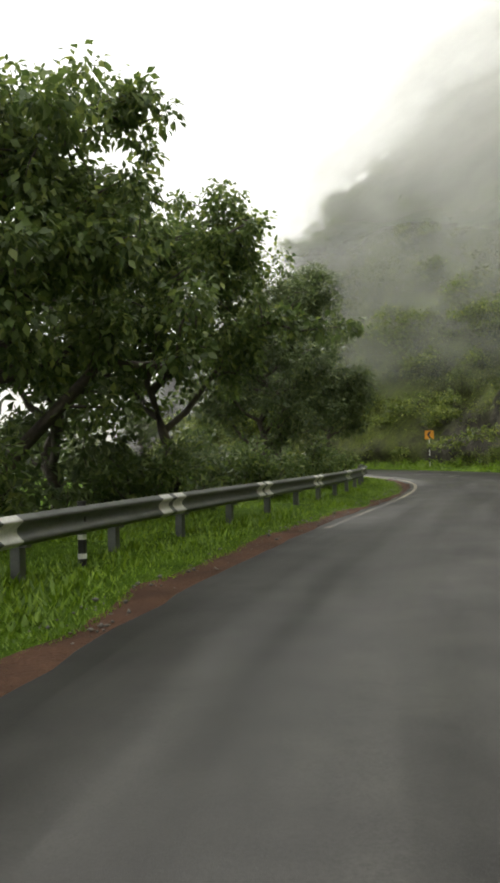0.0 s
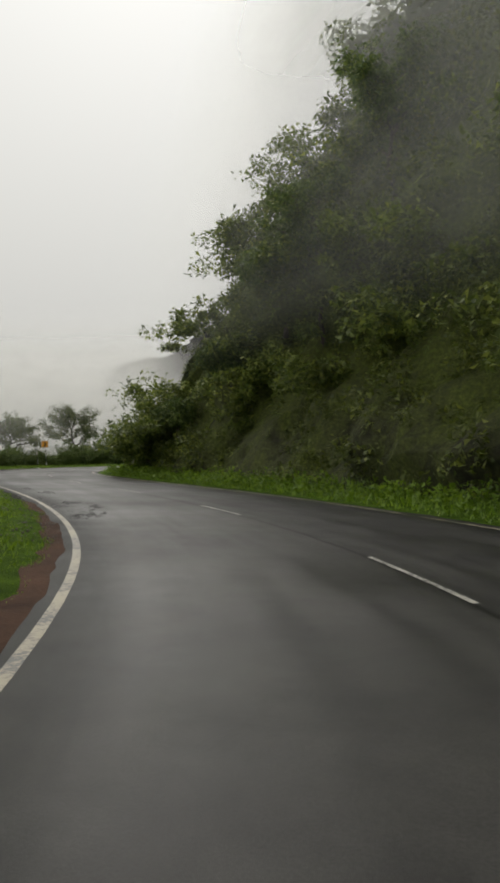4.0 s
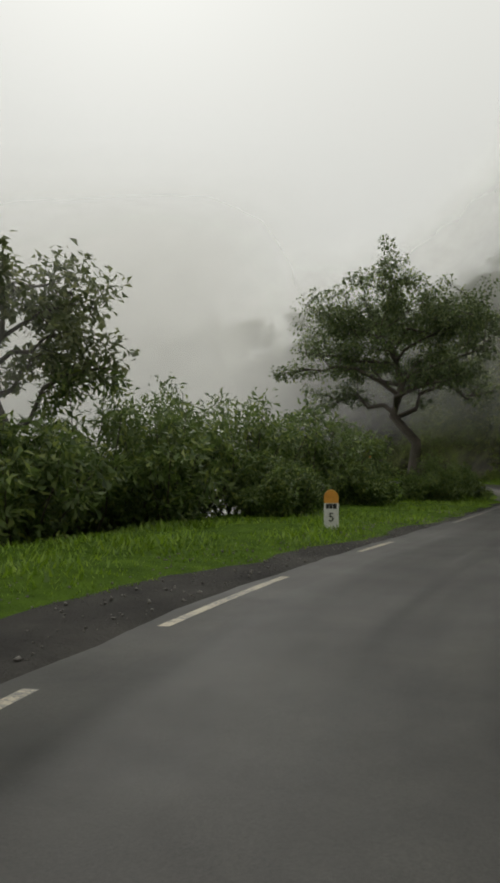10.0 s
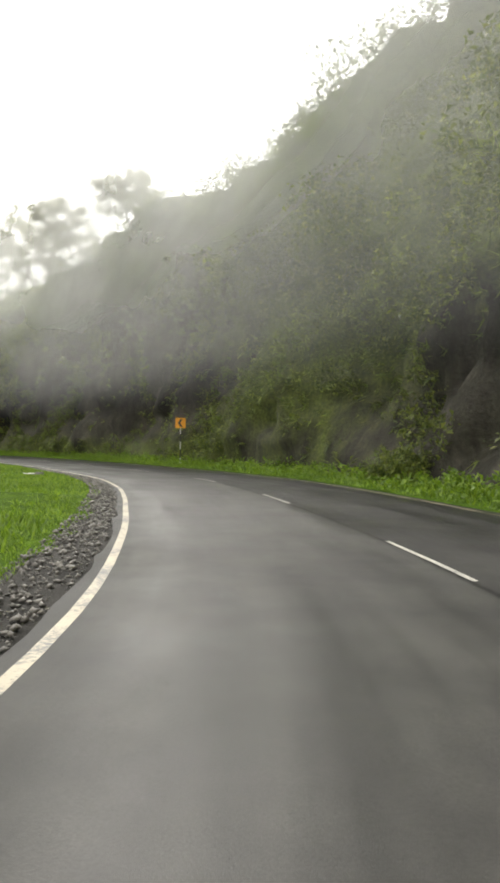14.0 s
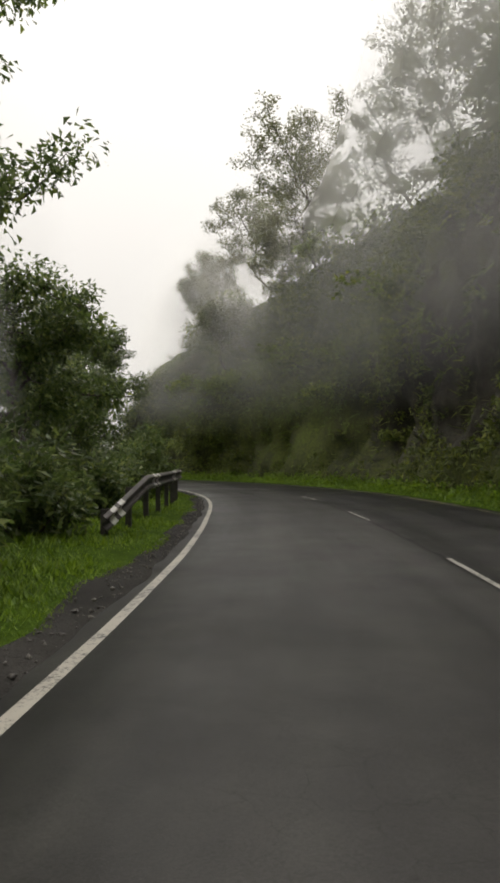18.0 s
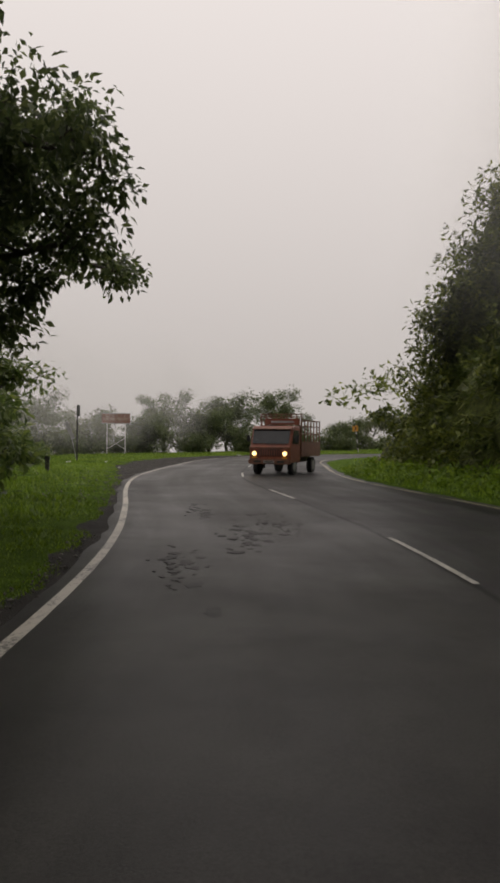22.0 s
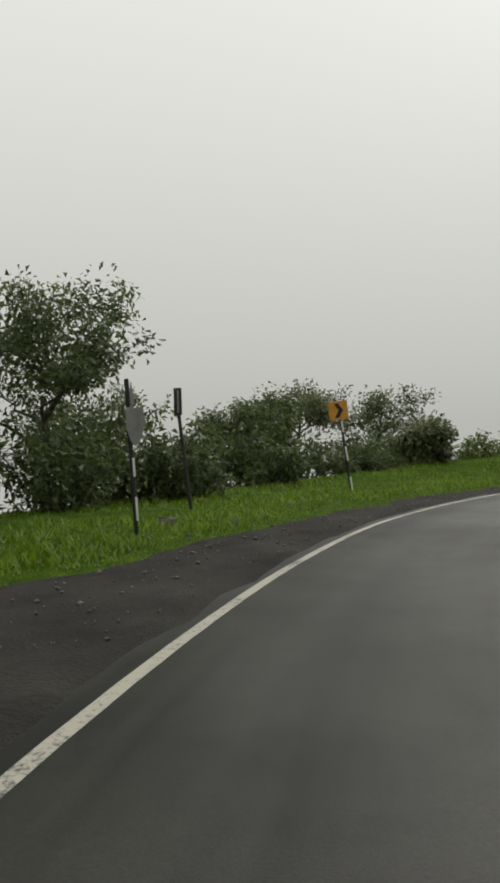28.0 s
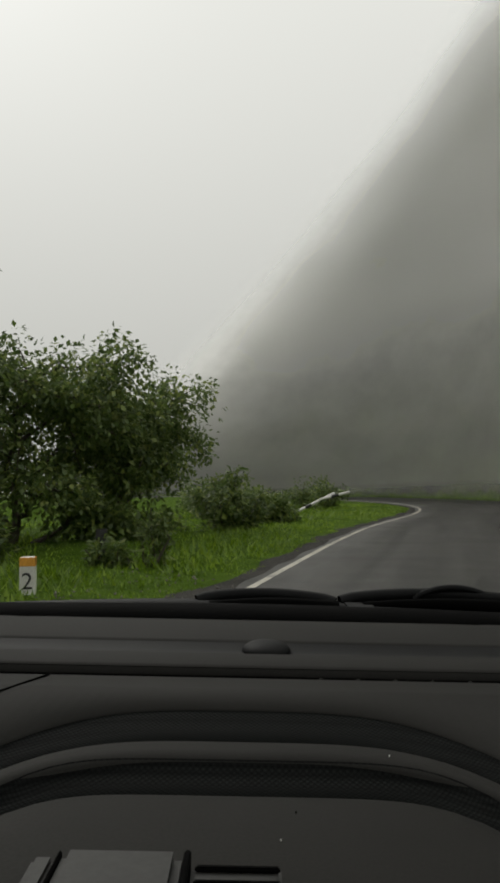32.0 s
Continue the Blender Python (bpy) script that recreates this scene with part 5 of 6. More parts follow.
# ---------------------------------------------------------------- roadside furniture
def guardrail(course, spacing, beam_mat, post_mat, label, marks):
    """A W-beam rail on posts; painted white marks every few metres."""
    course = np.array(course)
    s0, s1 = course[0, 0], course[-1, 0]
    ob = empty("guardrail", pose(*spot(s0, course[0, 1])), label, "guardrail")
    o = Vector(ob.matrix_basis.translation)
    q = np.linspace(s0, s1, int((s1 - s0) * 40))
    lat, tops = np.interp(q, course[:, 0], course[:, 1]), np.interp(q, course[:, 0], course[:, 2])
    x, y = at(q, lat)
    run = np.concatenate([[0], np.cumsum(np.hypot(np.diff(x), np.diff(y)))])
    prof = [(0.0, 0.0), (0.035, -0.03), (0.08, -0.055), (0.035, -0.095), (0.0, -0.13), (0.0, -0.18), (0.035, -0.215), (0.08, -0.255), (0.035, -0.285), (0.0, -0.31)]

    def band(r0, r1, lift):
        n = max(2, int((r1 - r0) / 0.4) + 1)
        rr = np.linspace(r0, r1, n)
        st = np.interp(rr, run, q)
        la, top = np.interp(st, q, lat), np.interp(st, q, tops)
        rows = []
        for d, z in prof:
            xx, yy = at(st, la + d + lift)
            rows.append(np.stack([xx - o.x, yy - o.y, top + z - o.z], 1))
        for d, z in prof[::-1]:
            xx, yy = at(st, la + d - 0.012 + lift * 0.5)
            rows.append(np.stack([xx - o.x, yy - o.y, top + z - o.z], 1))
        rows.append(rows[0])
        v = np.stack(rows, 1)
        return arrays("beam", v.reshape(-1, 3), grid_faces(n, len(rows)))

    length = 4.0
    r0 = 0.0
    while r0 < run[-1] - 0.5:
        put("beam", band(r0, min(r0 + length - 0.015, run[-1]), 0.0), beam_mat, ob)
        for m in marks:
            if r0 + m + 0.35 < run[-1]:
                put("reflective_mark", band(r0 + m, r0 + m + 0.32, 0.006), WHITE, ob, "painted white mark")
        r0 += length
    r = 0.6
    while r < run[-1]:
        st = float(np.interp(r, run, q))
        la = float(np.interp(st, q, lat))
        g, top = fine_height(st, la), float(np.interp(st, q, tops))
        bm = bmesh.new()
        box(bm, -0.06, -0.055, -0.25, 0.06, 0.055, top - 0.03 - g, 0.006)
        box(bm, -0.045, -0.13, top - 0.34 - g, 0.045, -0.05, top - 0.02 - g, 0.004)
        post = part("post", bm, post_mat, ob)
        px, py = at(st, la - 0.14)
        post.matrix_basis = Matrix.Translation((float(px) - o.x, float(py) - o.y, g - o.z)) @ Matrix.Rotation(heading(st), 4, "Z")
        r += spacing
    return ob


guardrail(((-0.6, -4.0, 0.72), (3.55, -2.75, 0.72)), 2.0, STEEL, STEEL, "galvanised steel crash barrier with white marks behind the verge", (0.05, 3.6))
guardrail(((19.08, -3.2, 0.40), (19.2, -3.15, 0.62), (19.42, -3.05, 1.0), (20.0, -2.75, 1.04), (20.6, -2.45, 1.0), (21.1, -2.4, 0.98), (22.0, -2.6, 1.0), (22.5, -2.65, 1.0)), 1.9, OLDSTEEL, OLDSTEEL, "dull weathered crash barrier with faded white marks and turned-down end", (0.4, 0.95))


def banded_pole(parent, h, r, bands, lean=(0, 0), z0=-0.3):
    """A pole painted in black and white bands, each band a sleeve of its own."""
    part("pole", rod(bmesh.new(), (0, 0, z0), (lean[0], lean[1], h), r), BLACK, parent)
    for a, b in bands:
        pa, pb = Vector((lean[0] * a, lean[1] * a, h * a)), Vector((lean[0] * b, lean[1] * b, h * b))
        part("white_band", rod(bmesh.new(), pa, pb, r + 0.003), WHITE, parent, "painted white band")


def arrow_outline(w, turn):
    """A thick chevron pointing along +x (turn = 1) or -x."""
    pts = [(-0.22, 0.38), (0.02, 0.38), (0.26, 0.0), (0.02, -0.38), (-0.22, -0.38), (0.02, 0.0)]
    pts = [(x * w * turn, z * w) for x, z in pts]
    return pts if turn > 0 else pts[::-1]


def chevron_sign(place, face, turn, size=0.6, centre=2.15, roll=0.0, lean=(0, 0), label="amber chevron sign with a black arrow on a banded post", faded=False):
    """face: heading, in degrees, from which drivers look at the plate; the plate's front is its local -y."""
    ob = empty("chevron_sign", pose(*place, 0, 0, face), label, "road sign", "chevron signs on the bends")
    banded_pole(ob, centre + size / 2, 0.032, ((0.0, 0.16), (0.34, 0.5), (0.66, 0.78)), lean)
    hh = size / 2
    plate = part("plate", slab([(-hh, -hh), (hh, -hh), (hh, hh), (-hh, hh)], 0.012, 0.003), AMBER if not faded else OCHRE, ob)
    plate.matrix_basis = Matrix.Translation((lean[0], lean[1] - 0.05, centre)) @ Matrix.Rotation(radians(roll), 4, "Y")
    arrow = part("arrow", slab(arrow_outline(size, turn), 0.005), BLACK, ob, "black arrow")
    arrow.matrix_basis = Matrix.Translation((lean[0], lean[1] - 0.0545, centre)) @ Matrix.Rotation(radians(roll), 4, "Y")
    part("bracket", boxed(lean[0] - 0.05, lean[1] - 0.04, centre - 0.05, lean[0] + 0.05, lean[1] + 0.035, centre + 0.05, 0.004), STEEL, ob)
    return ob


def facing(x, y, s):
    """Turn about z so that local -y looks back at the road at station s."""
    ex, ey = at(s, 0.0)
    return math.degrees(math.atan2(float(ey) - y, float(ex) - x)) + 90


def sign_at(s, lat, seen_from, turn, **more):
    p = spot(s, lat)
    return chevron_sign(p, facing(p[0], p[1], seen_from), turn, **more)


sign_at(5.0, 8.3, 2.0, -1, centre=2.35)
sign_at(14.8, 5.65, 12.5, -1, size=0.6)
sign_at(17.8, 7.2, 15.0, -1, centre=2.5)
sign_at(10.55, -7.2, 8.5, 1, size=0.62, centre=2.2, lean=(-0.18, 0), label="amber chevron sign with a black arrow on a leaning post")
sign_at(30.25, -6.1, 28.5, 1, size=0.52, centre=2.25, roll=-4.0, lean=(-0.32, 0), faded=True, label="faded ochre bend sign with a dark arrow on a post")


def marker_post(s, lat, h, bands, label, r=0.03, lean=(0, 0), name="marker_post"):
    ob = empty(name, pose(*spot(s, lat)), label, "marker post")
    banded_pole(ob, h, r, bands, lean)
    part("cap", rod(bmesh.new(), (lean[0], lean[1], h), (lean[0], lean[1], h + 0.015), r + 0.006), BLACK, ob)
    return ob


marker_post(4.2, 7.3, 2.05, ((0.8, 0.98),), "black post with a white top below the cutting", 0.045)
marker_post(14.25, 6.5, 2.0, ((0.05, 0.28), (0.5, 0.68)), "thin black and white banded post", 0.03)
marker_post(13.9, 6.7, 2.1, ((0.8, 0.98),), "black post with a white top among weeds", 0.045)
marker_post(10.45, -7.3, 2.4, ((0.1, 0.25), (0.45, 0.6)), "leaning black and white banded pole beside a sign", 0.035, (-0.55, 0.1))
marker_post(13.6, -4.2, 0.75, ((0.1, 0.35), (0.6, 0.85)), "short black and white post at the grass edge", 0.05)
marker_post(0.8, -3.62, 0.72, ((0.12, 0.2), (0.42, 0.5), (0.8, 0.9)), "short black post with white bands before the guardrail", 0.05)
banded = marker_post(31.95, -5.2, 0.55, ((0.2, 0.35), (0.74, 0.98)), "short black post with white bands beside the milestone", 0.06)
banded.matrix_basis = pose(-196.76, 225.05, 0.0)


def text_part(body, size, mat, parent, m):
    c = bpy.data.curves.new("numeral", "FONT")
    c.body, c.size, c.align_x, c.align_y, c.extrude = body, size, "CENTER", "CENTER", 0.003
    tmp = bpy.data.objects.new("numeral", c)
    me = bpy.data.meshes.new_from_object(tmp)
    bpy.data.objects.remove(tmp)
    me.name = "numeral"
    ob = put("numeral", me, mat, parent, "painted black numeral")
    ob.matrix_basis = m
    return ob


def milestone(x, y, z, face, numeral, h=0.62, w=0.30, bars=True, flat=False):
    ob = empty("milestone", pose(x, y, z, 0, 0, face), "white stone milestone with an ochre rounded top and numeral", "milestone")
    d = 0.16
    body = boxed(-w / 2, -d / 2, -0.15, w / 2, d / 2, h, 0.012)
    part("body", body, WHITE, ob)
    arc = [(w / 2 * math.cos(a), 0.02 + w * 0.52 * math.sin(a)) for a in [math.pi * k / 12 for k in range(13)]]
    if flat:
        arc = [(w / 2, 0.0), (-w / 2, 0.0)]
    top = slab([(w / 2, -0.1)] + arc + [(-w / 2, -0.1)], d + 0.006, 0.006)
    t = part("cap", top, OCHRE, ob, "ochre painted rounded cap")
    t.matrix_basis = Matrix.Translation((0, -d / 2 - 0.003, h))
    up = Matrix.Rotation(radians(90), 4, "X")
    text_part(numeral, 0.26, BLACK, ob, Matrix.Translation((0, -d / 2 - 0.004, h * 0.36)) @ up)
    if bars:
        for k, (a, b) in enumerate(((-0.11, -0.05), (-0.04, 0.02), (0.03, 0.11))):
            part("writing_bar", boxed(a, -d / 2 - 0.006, h * 0.66, b, -d / 2 + 0.002, h * 0.66 + 0.09), BLACK, ob)
        part("writing_bar", boxed(-0.09, -d / 2 - 0.006, h * 0.66 + 0.085, 0.11, -d / 2 + 0.002, h * 0.66 + 0.10), BLACK, ob)
    return ob


p = spot(11.3, -2.5)
milestone(p[0], p[1], p[2], facing(p[0], p[1], 9.6), "5")
milestone(-196.6, 225.5, 0.02, facing(-196.6, 225.5, 31.3), "2", 0.42, 0.17, False, True)
# ---------------------------------------------------------------- posts, boards and litter
def tall_pole(s, lat, h, label, box_h=0.55, lean=(0, 0)):
    """A dark pole with a slim boxed head, as used for reflective edge markers."""
    ob = empty("marker_pole", pose(*spot(s, lat), 0, 0, math.degrees(heading(s)) - 90), label, "marker pole")
    part("pole", rod(bmesh.new(), (0, 0, -0.3), (lean[0], lean[1], h), 0.035, 0.035), BLACK, ob)
    a = 1 - box_h / h
    bm = boxed(-0.03, -0.03, -box_h, 0.13, 0.03, 0.0, 0.005)
    head = part("head", bm, BLACK, ob)
    head.matrix_basis = Matrix.Translation((lean[0], lean[1], h + 0.01))
    strip_ = part("reflector", boxed(0.055, -0.036, -box_h + 0.05, 0.105, 0.036, -0.05, 0.003), GREY, ob, "dull grey reflector strip")
    strip_.matrix_basis = Matrix.Translation((lean[0], lean[1], h + 0.01))
    return ob


tall_pole(8.4, -5.8, 3.0, "tall dark marker pole with a slim box on top")
tall_pole(26.0, -5.5, 2.75, "tall dark marker pole standing in the grass")
tall_pole(29.55, -5.9, 2.5, "leaning dark marker pole beside a broken sign", lean=(-0.35, 0))


def stub_post(s, lat, h, label, mat):
    ob = empty("guard_post", pose(*spot(s, lat), 0, 0, math.degrees(heading(s))), label, "guard post")
    part("shaft", boxed(-0.07, -0.07, -0.2, 0.07, 0.07, h, 0.015), mat, ob)
    part("head", boxed(-0.085, -0.085, h - 0.16, 0.085, 0.085, h, 0.012), mat, ob)
    return ob


stub_post(7.5, -4.4, 0.75, "short dark wooden post on the verge", BLACK)
stub_post(24.76, -4.15, 0.55, "short dark post with a square head in tall grass", BLACK)
stub_post(6.9, -4.9, 0.35, "low dark block beside the grass", BLACK)
stub_post(31.9, -5.2, 0.55, "weathered dark wooden stub among weeds", BLACK).matrix_basis = pose(-197.1, 228.7, 0.0, 0, 0, 20)


def round_sign(s, lat, label):
    """An old warning sign seen from the side: a twisted grey plate and a tapered lower plate."""
    ob = empty("old_sign", pose(*spot(s, lat), 0, 0, math.degrees(heading(s)) - 25), label, "road sign")
    banded_pole(ob, 2.35, 0.035, ((0.1, 0.25), (0.38, 0.5)), (-0.12, 0))
    part("upper_plate", slab([(-0.10, 1.98), (0.02, 1.98), (-0.04, 2.32)], 0.012, 0.003), GREY, ob, "bent grey metal plate")
    part("lower_plate", slab([(-0.12, 1.92), (0.18, 1.92), (0.19, 1.62), (0.11, 1.42), (0.03, 1.34), (-0.05, 1.42), (-0.13, 1.62)], 0.012, 0.003), GREY, ob, "tapered grey metal plate").matrix_basis = Matrix.Translation((-0.05, -0.06, 0))
    return ob


round_sign(29.2, -4.7, "old grey sign plates seen edge-on, on a banded post")


FADED = surface("faded_lettering_paint", (0.26, 0.14, 0.09), (0.36, 0.22, 0.15), 6, 0.7, fine=45, relief=0.3)


def billboard(x, y, z, face):
    ob = empty("billboard", pose(x, y, z, 0, 0, face), "rusty red-brown billboard on white braced legs", "billboard")
    part("panel", boxed(-1.0, -0.03, 2.2, 1.0, 0.03, 2.92, 0.008), RUST, ob, "faded red-brown panel")
    for k, (a, b) in enumerate(((-0.95, 0.95),) * 2):
        zz = 2.18 if k == 0 else 2.9
        part("frame_bar", boxed(-1.03, -0.05, zz, 1.03, 0.05, zz + 0.045, 0.004), GREY, ob)
    for k, xx in enumerate((-0.62, -0.42 + 0.4, 0.2 + 0.45)):
        part("leg", rod(bmesh.new(), (xx, 0.02, -0.3 if k != 1 else 1.3), (xx, 0.02, 2.25), 0.04), WHITE, ob)
    part("brace", rod(bmesh.new(), (-0.6, 0.0, 0.4), (0.62, 0.0, 1.15), 0.022), WHITE, ob)
    part("brace", rod(bmesh.new(), (-0.6, 0.05, 1.15), (0.62, 0.05, 0.4), 0.022), WHITE, ob)
    for k in range(4):
        part("writing_bar", boxed(-0.8 + k * 0.42, -0.036, 2.45, -0.5 + k * 0.42, -0.028, 2.62), FADED, ob)
    return ob


bx, by = at(27.7, -10.2)
billboard(float(bx), float(by), fine_height(27.7, -10.2), facing(float(bx), float(by), 24.2))


def fallen_board(s, lat):
    ob = empty("broken_board", pose(*spot(s, lat), 0, 0, math.degrees(heading(s)) - 90), "broken grey sign board tilted on a leaning strut", "sign board")
    m = Matrix.Translation((0, 0, 1.5)) @ Matrix.Rotation(radians(-24), 4, "Y") @ Matrix.Rotation(radians(20), 4, "Z")
    part("board", boxed(-0.09, -0.015, -0.45, 0.10, 0.015, 0.5, 0.004), GREY, ob).matrix_basis = m
    part("strut", rod(bmesh.new(), (0.42, 0, -0.2), (0.05, 0.05, 1.3), 0.025), GREY, ob)
    return ob


fallen_board(26.15, -6.35)


def fallen_rail(x, y, turn_):
    """A knocked-over delineator: white and black banded pole lying on a low strut."""
    ob = empty("fallen_post", pose(x, y, 0.05, 0, 0, turn_), "knocked-over white and black banded post on the grass", "marker post")
    part("pole", rod(bmesh.new(), (-0.65, 0, 0.0), (0.9, 0, 0.75), 0.06), WHITE, ob)
    part("pole", rod(bmesh.new(), (0.3, -0.08, 0.5), (1.5, -0.15, 0.8), 0.05), WHITE, ob)
    for a, b in ((0.25, 0.4), (0.62, 0.76)):
        pa, pb = Vector((-0.65, 0, 0)).lerp(Vector((0.9, 0, 0.75)), a), Vector((-0.65, 0, 0)).lerp(Vector((0.9, 0, 0.75)), b)
        part("black_band", rod(bmesh.new(), pa, pb, 0.064), BLACK, ob)
    part("black_band", rod(bmesh.new(), (0.75, -0.103, 0.61), (1.05, -0.122, 0.69), 0.054), BLACK, ob)
    return ob


fallen_rail(-196.2, 247.3, 10)


def slab_stone(place, w, d, h, seed, mat, label, name="stone_block"):
    rng = random.Random(seed)
    bm = boxed(-w / 2, -d / 2, -0.08, w / 2, d / 2, h, min(w, d, h) * 0.18)
    for v in bm.verts:
        v.co += Vector((rng.uniform(-1, 1), rng.uniform(-1, 1), rng.uniform(-1, 1))) * 0.015
    me = bpy.data.meshes.new(name)
    bm.to_mesh(me)
    bm.free()
    ob = put(name, me, mat)
    ob.matrix_basis = pose(*place, 0, 0, rng.uniform(0, 90))
    return tagged(ob, label, "stone")


slab_stone(spot(14.72, -4.0), 0.26, 0.26, 0.26, 1, BLACK, "dark square guard stone in the grass")
slab_stone(spot(14.75, -3.2), 0.36, 0.24, 0.12, 2, STONE, "low flat stone in the grass")
slab_stone(spot(14.35, -3.6), 0.18, 0.14, 0.10, 3, STONE, "small stone in the grass")
slab_stone(spot(16.55, -3.2), 0.28, 0.22, 0.14, 4, STONE, "dark stone in the grass")
slab_stone(spot(9.2, -4.6), 0.42, 0.3, 0.16, 5, STONE, "dark boulder on the gravel shoulder")
slab_stone(spot(9.9, -5.4), 0.2, 0.16, 0.08, 6, STONE, "small dark stone by the grass edge")
slab_stone(spot(29.35, -5.1), 0.3, 0.2, 0.12, 7, STONE, "dark stone at the grass edge")
slab_stone((-198.1, 223.0, 0.0), 0.17, 0.15, 0.5, 8, RUST, "leaning rust-red stump on the verge", "stump")


def litter(s, lat, w, d, label):
    bm = bmesh.new()
    bmesh.ops.create_grid(bm, x_segments=6, y_segments=4, size=0.5)
    rng = random.Random(int(s * 100))
    for v in bm.verts:
        v.co = Vector((v.co.x * w, v.co.y * d, 0.03 + rng.random() * 0.05))
    r = bmesh.ops.extrude_face_region(bm, geom=list(bm.faces))
    bmesh.ops.translate(bm, vec=(0, 0, 0.012), verts=[v for v in r["geom"] if isinstance(v, bmesh.types.BMVert)])
    me = bpy.data.meshes.new("litter")
    bm.to_mesh(me)
    bm.free()
    ob = put("litter", me, WHITE)
    x, y, z = spot(s, lat)
    ob.matrix_basis = pose(x, y, z + 0.01, 0, 0, rng.uniform(0, 180))
    return tagged(ob, label, "litter")


litter(9.8, -3.3, 0.34, 0.22, "crumpled pale wrapper on the gravel")
litter(25.7, -5.1, 0.5, 0.22, "crumpled white plastic sheet on the grass")
litter(16.6, -3.4, 0.55, 0.3, "crumpled white plastic sheet on the grass")
litter(28.3, -3.1, 0.22, 0.12, "white scrap of paper on the gravel")
litter(25.3, -2.2, 0.1, 0.08, "small white scrap on the gravel")
litter(25.9, -3.8, 0.14, 0.1, "small white scrap by the grass edge")


RUBBLE = surface("wet_broken_stone", (0.07, 0.064, 0.056), (0.21, 0.195, 0.17), 2.2, 0.6, fine=40, relief=0.6, depth=0.01)


def stones_along():
    """Loose broken stones along the asphalt's ragged edge."""
    rng = np.random.default_rng(21)
    bv = np.array([(1, 0, 0), (-1, 0, 0), (0, 1, 0), (0, -1, 0), (0.2, 0.1, 1), (0, 0, -1)], float)
    bf = np.array([(0, 2, 4), (2, 1, 4), (1, 3, 4), (3, 0, 4), (2, 0, 5), (1, 2, 5), (3, 1, 5), (0, 3, 5)])
    n = 0
    vs, fs = [], []
    for a, b, k, lo, hi in ((0.5, 4, 420, 0.25, 0.8), (12.8, 17.5, 7000, 0.2, 1.0), (18, 23, 1200, 0.25, 0.7), (5, 12, 2600, 0.25, 2.0), (23.5, 33, 3600, 0.25, 2.4)):
        for s in rng.uniform(a, b, k):
            d = rng.uniform(lo, hi) * (0.5 + SHOULDER(s) * 0.6 if b > 11 else 1)
            x, y = at(s, LEFT(s) - d)
            r = 0.010 + (0.034 if 12 < s < 18 else 0.02) * rng.random() ** 3
            spin = rng.random() * 6.28
            turned = bv @ np.array([[math.cos(spin), math.sin(spin), 0], [-math.sin(spin), math.cos(spin), 0], [0, 0, 1]])
            v = turned * (r * rng.uniform(0.6, 1.3, 3)) * (1 + rng.normal(size=(len(bv), 1)) * 0.25) * [1.15, 1.15, 0.8]
            vs.append(v + [float(x), float(y), float(left_height(s, d)) + 0.02 + r * 0.3])
            fs.append(bf + n)
            n += len(bv)
    tagged(put("gravel", arrays("gravel", np.concatenate(vs), np.concatenate(fs)), RUBBLE), "loose broken stones along the ragged road edge", "gravel", kind="stuff")


stones_along()


def patch(s, off, w, d, mat, label, name="pothole", seed=1):
    """A worn spot in the asphalt: a scatter of thin ragged flakes and craters."""
    rng = random.Random(seed)
    bm = bmesh.new()
    x, y = at(s, LEFT(s) + off)
    for _ in range(44):
        cx, cy, r0 = rng.gauss(0, w / 3.4), rng.gauss(0, d / 3.4), 0.015 + 0.075 * rng.random() ** 3
        n = rng.randint(13, 18)
        ring = []
        for k in range(n):
            a = k / n * 2 * math.pi
            r = r0 * (1 + 0.22 * math.sin(2 * a + cx * 40) + 0.14 * math.sin(5 * a + cy * 50)) * rng.uniform(0.82, 1.18)
            ring.append(bm.verts.new((cx + math.cos(a) * r * 1.5, cy + math.sin(a) * r, 0)))
        f = bm.faces.new(ring)
        r = bmesh.ops.extrude_face_region(bm, geom=[f])
        bmesh.ops.translate(bm, vec=(0, 0, rng.uniform(0.0076, 0.0092)), verts=[v for v in r["geom"] if isinstance(v, bmesh.types.BMVert)])
    bmesh.ops.recalc_face_normals(bm, faces=bm.faces)
    me = bpy.data.meshes.new(name)
    bm.to_mesh(me)
    bm.free()
    ob = put(name, me, mat)
    q = off + 0.32
    ob.matrix_basis = pose(float(x), float(y), 0.03 * math.sin(math.pi * q / (WIDTH + 0.6)) - 0.036, 0, 0, math.degrees(heading(s)))
    return tagged(ob, label, "road patch", kind="structure")


PATCH = surface("broken_asphalt", (0.014, 0.014, 0.013), (0.036, 0.034, 0.030), 6, 0.8, fine=50, relief=0.9, depth=0.02)
for i, (s, off, w, d) in enumerate(((5.45, 0.35, 1.6, 0.4), (5.75, 0.4, 1.6, 0.45), (6.05, 0.35, 1.3, 0.4), (5.5, 0.75, 1.8, 0.7), (5.7, 1.1, 1.6, 0.6), (5.85, 0.8, 1.2, 0.5), (6.35, 0.9, 1.4, 0.3), (6.6, 0.7, 1.4, 0.25), (14.1, 3.9, 0.9, 0.4), (13.75, 5.0, 0.8, 0.6), (14.0, 4.8, 0.5, 0.35), (3.6, 2.9, 1.6, 0.5), (31.1, 3.4, 2.2, 0.4), (31.4, 2.8, 1.4, 0.3))):
    patch(s, off, w, d, PATCH, "broken patch in the wet asphalt", seed=i)
WORN = surface("scuffed_asphalt", (0.016, 0.016, 0.015), (0.034, 0.033, 0.030), 4, 0.7, fine=60, relief=0.5, depth=0.01)
